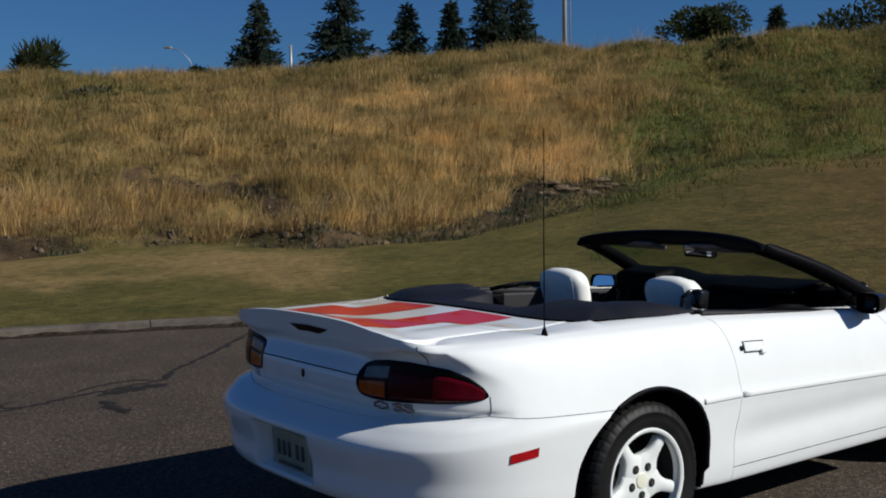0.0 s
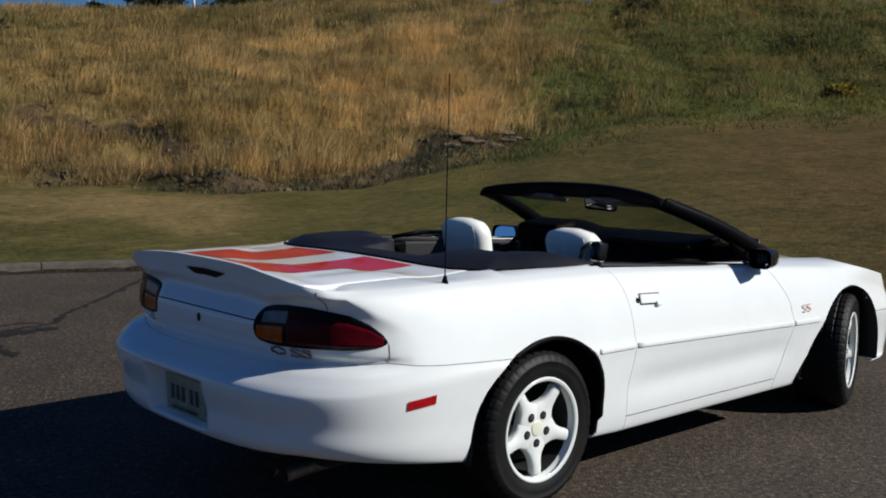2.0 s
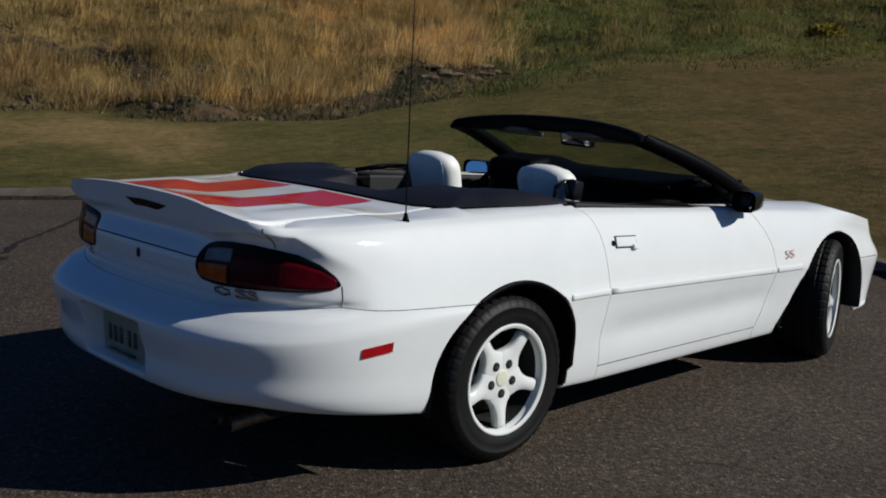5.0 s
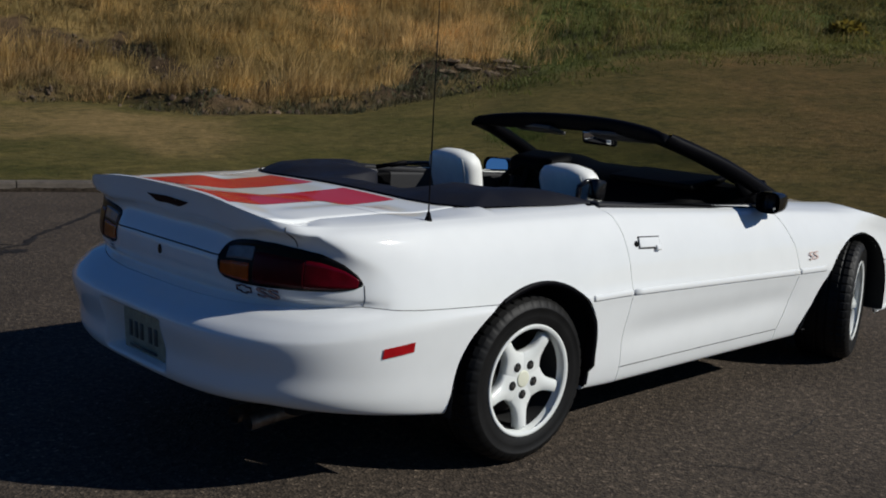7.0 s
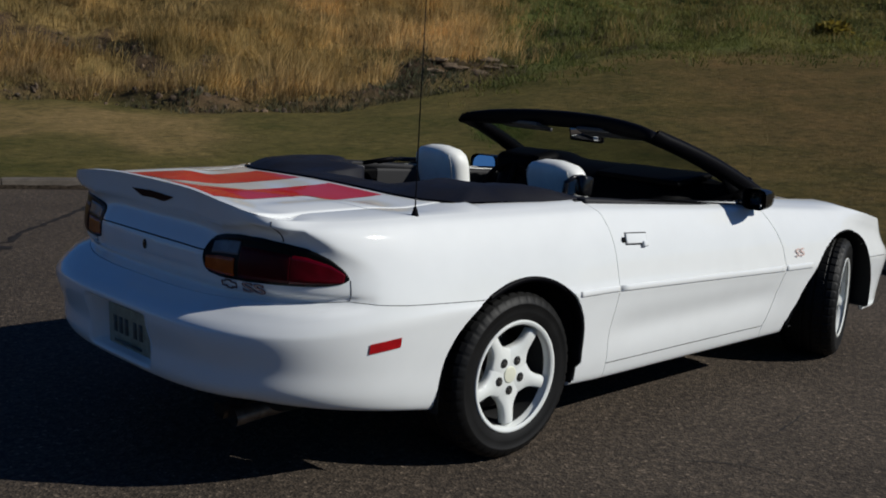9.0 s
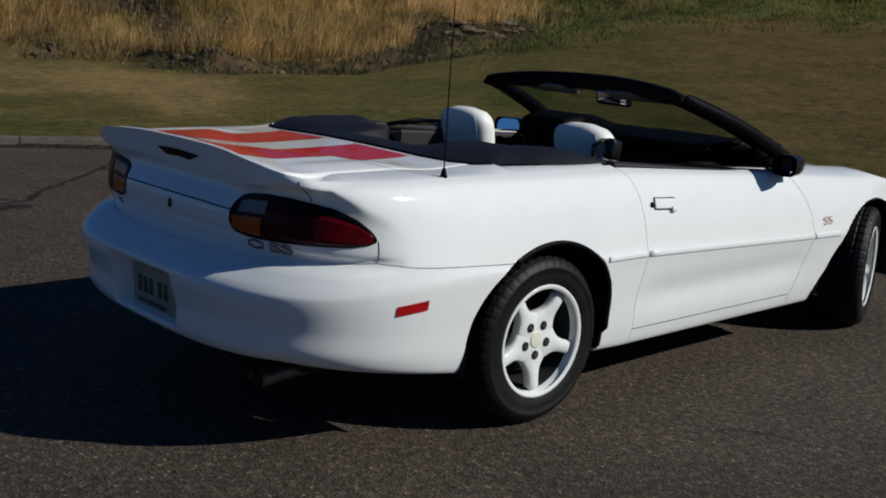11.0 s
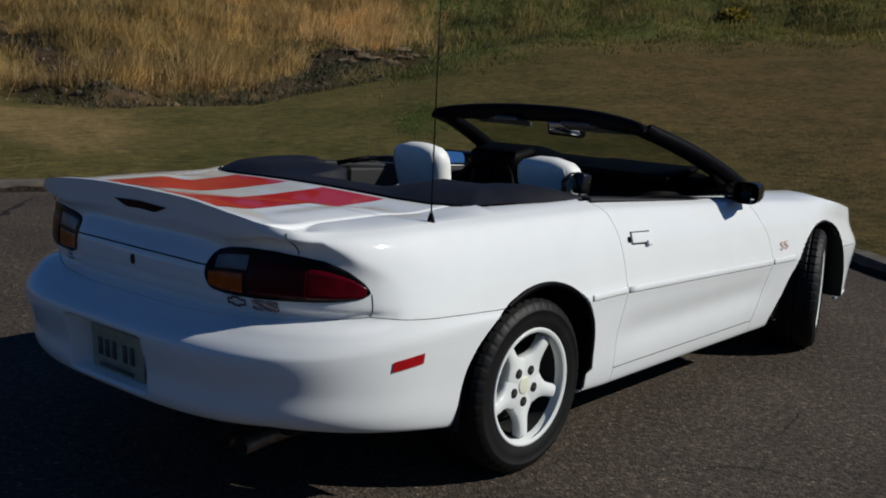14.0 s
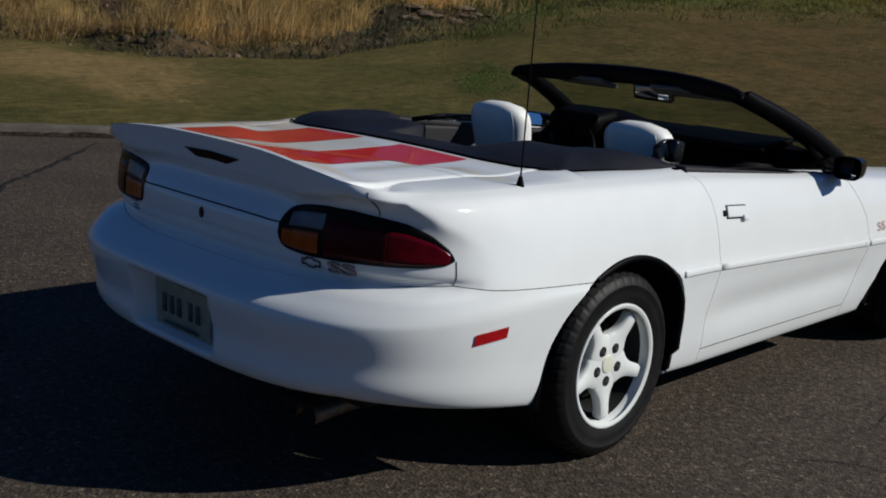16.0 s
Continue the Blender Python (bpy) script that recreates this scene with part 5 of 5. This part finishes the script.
lawn_c = mix(TERRAIN, mix(TERRAIN, 1.0, dry.outputs["Color"], streaks, "MULTIPLY"), lawn_c, (0.24, 0.165, 0.075))
lawn_c = mix(TERRAIN, 1.0, lawn_c, ramp(TERRAIN, noise_tex(TERRAIN, tv, 26.0, 4), [(0.3, (0.66, 0.68, 0.66)), (0.7, (1.3, 1.28, 1.24))]), "MULTIPLY")
lawn_c = mix(TERRAIN, 1.0, lawn_c, ramp(TERRAIN, noise_tex(TERRAIN, tv, 5.0, 5, 0.65), [(0.34, (0.62, 0.66, 0.60)), (0.66, (1.36, 1.31, 1.24))]), "MULTIPLY")
lawn_c = mix(TERRAIN, across(TERRAIN), lawn_c, mix(TERRAIN, 1.0, lawn_c, (1.06, 0.85, 0.96), "MULTIPLY"))
soil_c = ramp(TERRAIN, noise_tex(TERRAIN, tv, 0.9, 9, 0.7), [(0.3, (0.018, 0.013, 0.008)), (0.5, (0.060, 0.040, 0.023)), (0.7, (0.17, 0.108, 0.058))])
thatch = TERRAIN.node_tree.nodes.new("ShaderNodeAttribute")
thatch.attribute_name = "thatch"
soil_c = mix(TERRAIN, thatch.outputs["Fac"], soil_c, ramp(TERRAIN, noise_tex(TERRAIN, tv, 0.5, 8, 0.65), [(0.32, (0.085, 0.066, 0.024)), (0.5, (0.20, 0.138, 0.050)), (0.66, (0.34, 0.225, 0.080))]))
brush = TERRAIN.node_tree.nodes.new("ShaderNodeAttribute")
brush.attribute_name = "brush"
soil_c = mix(TERRAIN, brush.outputs["Fac"], soil_c, ramp(TERRAIN, noise_tex(TERRAIN, tv, 0.5, 8, 0.65), [(0.3, (0.050, 0.064, 0.017)), (0.5, (0.092, 0.104, 0.028)), (0.7, (0.16, 0.140, 0.042))]))
set_col(TERRAIN, mix(TERRAIN, att.outputs["Fac"], lawn_c, soil_c))
bump(TERRAIN, noise_tex(TERRAIN, tv, 14.0, 8, 0.7), 0.8, 0.05)
hill = part("grassy_hill", grid_bm(rows, flip=True), TERRAIN)
bpy.data.objects["grassy_hill"].data.attributes.new("zone", "FLOAT", "POINT").data.foreach_set("value", zone)
hill.data.attributes.new("thatch", "FLOAT", "POINT").data.foreach_set("value", thatched)
hill.data.attributes.new("brush", "FLOAT", "POINT").data.foreach_set("value", brushy)
hill.data.attributes.new("dry", "FLOAT", "POINT").data.foreach_set("value", dried)
tagged(hill, "mown lawn rising into a grassy hill", "hill", kind="structure")


# ---- grasses ----
def scatter(n, az0, az1, r0, r1, seed, keep=None):
    rng = np.random.default_rng(seed)
    out = []
    az = rng.uniform(az0, az1, n)
    q = rng.uniform(0, 1, n)
    for a, f in zip(az, q):
        lo, hi = r0(a), r1(a)
        r = math.sqrt(lo * lo + (hi * hi - lo * lo) * f)
        if keep and not keep(r, a, rng):
            continue
        out.append(ground_at(r, a))
    return np.array(out), rng


def blades(name, pts, rng, h, w, lean, mat, label, category, each=1, spread=0.0, wind=(0.25, 0.1), drifts=0.75):
    """Bent tapering blades, one sheet of them."""
    p = np.repeat(pts, each, axis=0)
    n = len(p)
    off = np.c_[rng.normal(0, spread, n), rng.normal(0, spread, n), np.zeros(n) - 0.02] if spread else np.zeros((n, 3))
    p = p + off
    # whole tufts are tall or short, and more so in drifts
    drift = np.array([1 + drifts * noise.noise((q[0] * 0.55, q[1] * 0.55, 2.0)) for q in pts])
    hh = rng.uniform(h[0], h[1], n) * np.repeat(rng.uniform(0.5, 1.2, len(pts)) * drift, each)
    ww = rng.uniform(w[0], w[1], n)
    a = rng.uniform(0, 2 * math.pi, n)
    side = np.c_[np.cos(a), np.sin(a), np.zeros(n)] * ww[:, None] / 2
    own = np.repeat(rng.normal(0, lean * 0.6, (len(pts), 2)), each, axis=0)
    out = off[:, :2] / max(spread, 1e-6) * 0.16
    ln = np.c_[rng.normal(wind[0], lean * 0.6, n) + own[:, 0] + out[:, 0], rng.normal(wind[1], lean * 0.6, n) + own[:, 1] + out[:, 1], np.zeros(n)] * hh[:, None]
    up = np.c_[np.zeros(n), np.zeros(n), hh]
    v = np.stack([p - side, p + side, p + up * 0.55 + ln * 0.3 + side * 0.8, p + up * 0.55 + ln * 0.3 - side * 0.8, p + up * 0.97 + ln], 1).reshape(-1, 3)
    b = np.arange(n) * 5
    quads = np.stack([b, b + 1, b + 2, b + 3], 1)
    tris = np.stack([b + 3, b + 2, b + 4], 1)
    me = bpy.data.meshes.new(name)
    me.vertices.add(len(v))
    me.vertices.foreach_set("co", v.ravel())
    loops = np.concatenate([quads.ravel(), tris.ravel()])
    me.loops.add(len(loops))
    me.loops.foreach_set("vertex_index", loops)
    me.polygons.add(2 * n)
    me.polygons.foreach_set("loop_start", np.r_[np.arange(n) * 4, 4 * n + np.arange(n) * 3])
    me.update(calc_edges=True)
    me.validate()
    me.materials.append(mat)
    return tagged(new(name, me), label, category, kind="stuff")


GOLD = blades_mat("dry_golden_grass", (0.50, 0.325, 0.128), (0.80, 0.53, 0.225), (0.29, 0.205, 0.068), 0.17, 0.9)
OLIVE = blades_mat("olive_hill_grass", (0.138, 0.122, 0.039), (0.255, 0.200, 0.073), (0.43, 0.285, 0.112), 0.17, 0.9)
GREEN = blades_mat("green_brush_leaf", (0.074, 0.100, 0.022), (0.136, 0.150, 0.038), (0.24, 0.185, 0.055), 0.22, 0.8)
BROWN = blades_mat("brown_hill_grass", (0.16, 0.115, 0.050), (0.32, 0.215, 0.095), (0.44, 0.285, 0.12), 0.35, 1.0)
WEED = blades_mat("grey_green_weed", (0.042, 0.048, 0.024), (0.11, 0.115, 0.062), (0.10, 0.070, 0.036), 0.6)
LAWN = blades_mat("lawn_blade", (0.092, 0.094, 0.027), (0.150, 0.130, 0.041), (0.160, 0.120, 0.046), 0.5, 2.2, (0.082, 0.058, 0.026))
STRAW = blades_mat("parched_lawn_blade", (0.16, 0.11, 0.045), (0.27, 0.19, 0.085), (0.14, 0.11, 0.045), 0.5)
LUSH = blades_mat("fresh_green_blade", (0.070, 0.115, 0.022), (0.115, 0.165, 0.036), (0.11, 0.12, 0.035), 0.8)
foot = lambda a: float(toe(a)[0])


def golden(r, a, rng):
    """Golden stand: low on the hill and left of the green brush."""
    rs = foot(a)
    if green_side(r, a, rng):
        return False
    n = noise.noise((a * 0.13, r * 0.42, 7.0)) + 0.5 * noise.noise((a * 0.40, r * 0.8, 2.0))
    return (r - rs) / (43 - rs) < 0.10 + 0.42 * float(smoothstep(66, 50, a)) + 0.85 * n + rng.normal(0, 0.10)


def brownish(r, a):
    """Thin brown grass low on the hill's left part."""
    n = noise.noise((a * 0.35, r * 0.5, 21.0))
    return (r - foot(a)) < (0.5 + 2.6 * float(smoothstep(58, 66, a))) * (1 + 1.6 * n)


pts, rng = scatter(32000, 24, 88, lambda a: foot(a) - 0.3, lambda a: 43.5, 1, lambda r, a, g: golden(r, a, g) and not clearing(r, a) and (not brownish(r, a) or g.random() < 0.3))
blades("dry_grass", pts, rng, (0.26, 0.78), (0.007, 0.017), 0.40, GOLD, "tall dry golden grass on the hillside", "dry grass", 11, 0.12)
pts, rng = scatter(34000, 14, 92, lambda a: foot(a) + 0.6, lambda a: 45, 2, lambda r, a, g: not golden(r, a, g) and not clearing(r, a) and not brownish(r, a) and (not green_side(r, a, g) or g.random() < 0.3))
blades("olive_grass", pts, rng, (0.16, 0.48), (0.012, 0.026), 0.42, OLIVE, "olive green grass near the top of the hill", "grass", 7, 0.16)
pts, rng = scatter(30000, 46, 92, lambda a: foot(a) - 0.2, lambda a: foot(a) + 9, 12, lambda r, a, g: brownish(r, a) and not clearing(r, a) and not green_side(r, a))
blades("brown_grass", pts, rng, (0.10, 0.38), (0.007, 0.016), 0.45, BROWN, "thin brown grass low on the hillside", "grass", 6, 0.12)
pts, rng = scatter(30000, 10, 48, lambda a: foot(a) - 4.0, lambda a: 45, 3, lambda r, a, g: green_side(r, a, g) and g.random() < 0.04 + 0.96 * smoothstep(foot(a) - 4.0, foot(a) + 4.0, r + 3.0 * noise.noise((r * 0.5, a * 0.6, 13.0))))
blades("green_brush", pts, rng, (0.05, 0.20), (0.012, 0.032), 0.8, GREEN, "low green brush on the hillside", "brush", 8, 0.18)
pts, rng = scatter(11000, 36, 92, lambda a: foot(a) - 1.2, lambda a: foot(a) + 4.5, 4, lambda r, a, g: clearing(r, a) and noise.noise((a * 0.45, r * 0.6, 3.0)) > (-0.5 if a < 54 else 0.0))
blades("weeds", pts, rng, (0.05, 0.22), (0.012, 0.032), 0.6, WEED, "grey-green weeds along the foot of the hill", "weeds", 4, 0.09)
pts, rng = scatter(90000, 8, 92, lambda a: float(kerb_r(a)) + 0.15, lambda a: foot(a) + 0.6, 5, lambda r, a, g: g.random() > dry_at(r, a))
blades("lawn_grass", pts, rng, (0.008, 0.020), (0.010, 0.022), 0.7, LAWN, "short mown lawn in browning olive green", "lawn", 3, 0.05, drifts=0.3)
pts, rng = scatter(90000, 50, 92, lambda a: foot(a) - 9, lambda a: foot(a) + 0.6, 8, lambda r, a, g: g.random() < dry_at(r, a))
blades("parched_lawn", pts, rng, (0.007, 0.016), (0.008, 0.018), 0.5, STRAW, "parched straw-coloured strip of lawn", "lawn", 2, 0.04, drifts=0.0)

pts, rng = scatter(9000, 40.0, 47.0, lambda a: 15.0, lambda a: 21.5, 9, lambda r, a, g: ((a - 42.9) / 1.6) ** 2 + ((r - 18.1) / 1.9) ** 2 < 0.8 + 0.7 * noise.noise((a * 0.9, r * 0.7, 1.0)) + g.normal(0, 0.25))
blades("green_patch", pts, rng, (0.018, 0.045), (0.010, 0.022), 0.6, LUSH, "patch of fresh green grass in the lawn", "lawn", 9, 0.07)

# stones along the foot of the hill
STONE = material("field_stone", (0.2, 0.18, 0.17), 0.9)
set_col(STONE, ramp(STONE, noise_tex(STONE, coords(STONE, world_space=True), 5.0, 6), [(0.3, (0.045, 0.032, 0.020)), (0.6, (0.12, 0.080, 0.048)), (0.8, (0.22, 0.142, 0.082))]))
pts, rng = scatter(2600, 40, 90, lambda a: foot(a) - 0.5, lambda a: foot(a) + 4.5, 6, lambda r, a, g: clearing(r, a))
bm = bmesh.new()
for p in pts:
    s = 0.02 + 0.085 * rng.random() ** 3
    m = Matrix.Translation(p) @ Euler(rng.uniform(0, 6, 3)).to_matrix().to_4x4() @ Matrix.Diagonal((s, s * rng.uniform(0.5, 1), s * rng.uniform(0.4, 0.8), 1))
    bmesh.ops.create_icosphere(bm, subdivisions=1, radius=1.0, matrix=m)
tagged(part("stones", bm, STONE, smooth=False), "brown clods and stones at the hill's foot", "stones", kind="stuff")

SLAB = material("pale_clay_slab", (0.26, 0.18, 0.11), 0.9)
set_col(SLAB, ramp(SLAB, noise_tex(SLAB, coords(SLAB, world_space=True), 6.0, 6), [(0.3, (0.075, 0.050, 0.028)), (0.7, (0.19, 0.130, 0.074))]))
slab_rng = np.random.default_rng(31)
for k in range(11):
    a, r = 42.9 + 0.42 * k + slab_rng.normal(0, 0.12), 0.5 + slab_rng.uniform(0, 1.1)
    x, y, z = ground_at(float(toe(a)[0]) + r, a)
    bm = bmesh.new()
    bmesh.ops.create_icosphere(bm, subdivisions=2, radius=1.0, matrix=pose(x, y, z + 0.02, slab_rng.uniform(-9, 9), slab_rng.uniform(-9, 9), a - 90 + slab_rng.uniform(-25, 25)) @ Matrix.Diagonal((slab_rng.uniform(0.14, 0.34), slab_rng.uniform(0.10, 0.2), slab_rng.uniform(0.04, 0.08), 1)))
    for v in bm.verts:
        v.co += Vector((noise.noise(v.co * 6), noise.noise(v.co * 6 + Vector((9, 0, 0))), 0.6 * noise.noise(v.co * 6 + Vector((0, 9, 0))))) * 0.08
    tagged(part("rock", bm, SLAB, smooth=False), "pale brown flat rock at the hill's foot", "rock", "rocks at the hill's foot")

# ---- trees and posts along the crest ----
BARK = material("bark", (0.07, 0.05, 0.035), 0.9)
bump(BARK, noise_tex(BARK, coords(BARK, (8, 8, 1)), 6.0, 5), 0.6, 0.03)
NEEDLE = blades_mat("spruce_needles", (0.014, 0.027, 0.017), (0.042, 0.062, 0.038), (0.03, 0.042, 0.028), 0.5)
SAGE = blades_mat("sage_leaves", (0.045, 0.055, 0.036), (0.10, 0.115, 0.075), (0.08, 0.08, 0.05), 0.5)
YELLOW = blades_mat("yellow_leaves", (0.22, 0.15, 0.02), (0.36, 0.24, 0.03), (0.16, 0.14, 0.03), 0.8)
LEAF = blades_mat("shrub_leaves", (0.014, 0.024, 0.008), (0.05, 0.065, 0.02), (0.04, 0.045, 0.015), 0.4)


def fan(vs, fs, p, d, ln, w, rng):
    """A drooping needle fan: a narrow diamond along d."""
    d = d / np.linalg.norm(d)
    s = np.cross(d, rng.normal(0, 1, 3))
    s = s / max(np.linalg.norm(s), 1e-6) * w
    b = len(vs)
    vs.extend([p, p + d * ln * 0.5 + s, p + d * ln, p + d * ln * 0.5 - s])
    fs.append((b, b + 1, b + 2, b + 3))


def spruce_crown(h, base_r, seed):
    rng = np.random.default_rng(seed)
    vs, fs = [], []
    z = h * 0.05
    while z < h * 0.985:
        f = z / h
        reach = base_r * (1 - f) ** 0.85 * rng.uniform(0.72, 1.12) + 0.06
        for k in range(int(7 + 6 * (1 - f))):
            a = rng.uniform(0, 2 * math.pi)
            out = np.array([math.cos(a), math.sin(a), 0])
            ln = reach * rng.uniform(0.65, 1.15)
            for q in np.linspace(0.12, 1, max(3, int(ln / 0.14))):
                p = np.array([0, 0, z]) + out * ln * q + np.array([0, 0, -0.28 * ln * q + 0.16 * ln * q * q])
                for _ in range(3):
                    d = out + np.array([0, 0, -0.35]) + rng.normal(0, 0.55, 3)
                    fan(vs, fs, p + rng.normal(0, 0.04, 3), d, rng.uniform(0.2, 0.42), rng.uniform(0.03, 0.06), rng)
        z += h * rng.uniform(0.018, 0.034)
    for _ in range(14):
        fan(vs, fs, np.array([0, 0, h * rng.uniform(0.93, 0.99)]), np.array([rng.normal(0, 0.3), rng.normal(0, 0.3), 1]), 0.3, 0.03, rng)
    me = bpy.data.meshes.new("crown")
    me.from_pydata([tuple(v) for v in vs], [], fs)
    me.materials.append(NEEDLE)
    return me


def place_az(az, dist, dz=0.0):
    x, y, z = ground_at(dist, az)
    return x, y, z + dz


def spruce(az, dist, h, base_r, seed):
    t = thing("spruce", "dark green spruce standing beyond the hill crest", "tree", "spruces along the crest")
    part("trunk", tube_bm([(0, 0, -0.5), (0, 0, h * 0.5), (0, 0, h * 0.97)], [0.16, 0.1, 0.015], 8), BARK, t)
    c = new("crown", spruce_crown(h, base_r, seed))
    c.parent = t
    t.matrix_basis = pose(*place_az(az, dist), 0, 0, seed * 40)
    return t


def shrub(name, az, dist, w, h, seed, label, n=1500, spiky=False):
    t = thing(name, label, "tree" if h > 2 else "shrub")
    rng = np.random.default_rng(seed)
    bm = bmesh.new()
    tips = []
    for k in range(9):
        a = rng.uniform(0, 2 * math.pi)
        e = Vector((math.cos(a) * w * 0.35, math.sin(a) * w * 0.35, h * rng.uniform(0.5, 0.8)))
        tube_bm([(0, 0, -0.2), e * 0.4 + Vector((0, 0, 0.1)), e], [0.05, 0.035, 0.012], 6, bm=bm)
        tips.append(np.array(e))
    part("trunk", bm, BARK, t)
    vs, fs = [], []
    lobes = [(np.array([rng.normal(0, w * 0.22), rng.normal(0, w * 0.22), h * rng.uniform(0.35, 0.72)]), rng.uniform(0.22, 0.36)) for _ in range(9)]
    for _ in range(n):
        c, s = lobes[rng.integers(len(lobes))]
        d = rng.normal(0, 1, 3)
        d /= np.linalg.norm(d)
        p = c + d * np.array([w * s, w * s, h * s]) * rng.uniform(0.55, 1.0)
        if p[2] < 0:
            continue
        q = d + rng.normal(0, 0.6, 3) + (np.array([0, 0, 0.8]) if spiky else 0)
        fan(vs, fs, p, q, rng.uniform(0.14, 0.3) * (1.8 if spiky else 1), rng.uniform(0.035, 0.08) * (0.6 if spiky else 1), rng)
    me = bpy.data.meshes.new("crown")
    me.from_pydata([tuple(v) for v in vs], [], fs)
    me.materials.append({"sage_bush": SAGE, "yellow_shrub": YELLOW}.get(name, LEAF))
    c = new("crown", me)
    c.parent = t
    t.matrix_basis = pose(*place_az(az, dist, 0.3 if dist > 48 else 0.1 if dist > 45 else -0.3))
    return t


for az, dist, h, br, sd in SPRUCES:
    spruce(az, dist, h, br, sd)
for args in SHRUBS:
    shrub(*args)

POLE = material("grey_wood_pole", (0.34, 0.33, 0.32), 0.8)
bump(POLE, noise_tex(POLE, coords(POLE, (10, 10, 1)), 5.0, 5), 0.4, 0.01)
METAL = material("galvanised_metal", (0.36, 0.36, 0.36), 0.5, 0.6)
for az, h, r in ((45.9, 9.0, 0.115), (45.6, 9.0, 0.03)):
    x, y, z = place_az(az, 52)
    tagged(part("utility_pole", tube_bm([(x, y, z - 0.5), (x, y, z + h)], [r, r * 0.8], 12), POLE), "weathered grey utility pole", "pole", "poles on the crest")
x, y, z = place_az(60.3, 52)
tagged(part("white_post", tube_bm([(x, y, z - 0.5), (x, y, z + 1.8)], 0.06, 10), METAL), "short pale metal post", "post")
x, y, z = place_az(32.7, 60)
tagged(part("white_post", tube_bm([(x, y, z - 0.5), (x, y, z + 2.0)], 0.04, 8), METAL), "thin pale metal post", "post")
x, y, _ = place_az(65.3, 60)
z = 7.35
lampt = thing("street_lamp", "grey curved-arm street lamp", "street lamp")
part("pole", tube_bm([(x, y, z - 2.6), (x, y, z + 0.5), (x - 0.15, y + 0.1, z + 1.0), (x - 0.55, y + 0.45, z + 1.5), (x - 0.9, y + 0.8, z + 1.62)], 0.023, 8), METAL, lampt)
part("lamp_head", box_bm(0.4, 0.2, 0.12, pose(x - 1.0, y + 0.9, z + 1.66, 0, 0, 140), 0.04, 3), METAL, lampt)
CABLE = material("cable", (0.03, 0.03, 0.035), 0.6)
for dz in (8.4, 7.0, 6.6):
    a, b, c = place_az(14, 75), place_az(45.9, 52), place_az(95, 75)
    pts = [Vector(a).lerp(Vector(b), f) for f in np.linspace(0, 1, 9)] + [Vector(b).lerp(Vector(c), f) for f in np.linspace(0, 1, 9)[1:]]
    zb = b[2]
    path = [(p.x, p.y, zb + dz - 0.35 * math.sin(math.pi * (i % 8) / 8)) for i, p in enumerate(pts)]
    tagged(part("overhead_cable", tube_bm(path, 0.03, 5), CABLE), "thin dark overhead cable", "cable", "overhead cables")
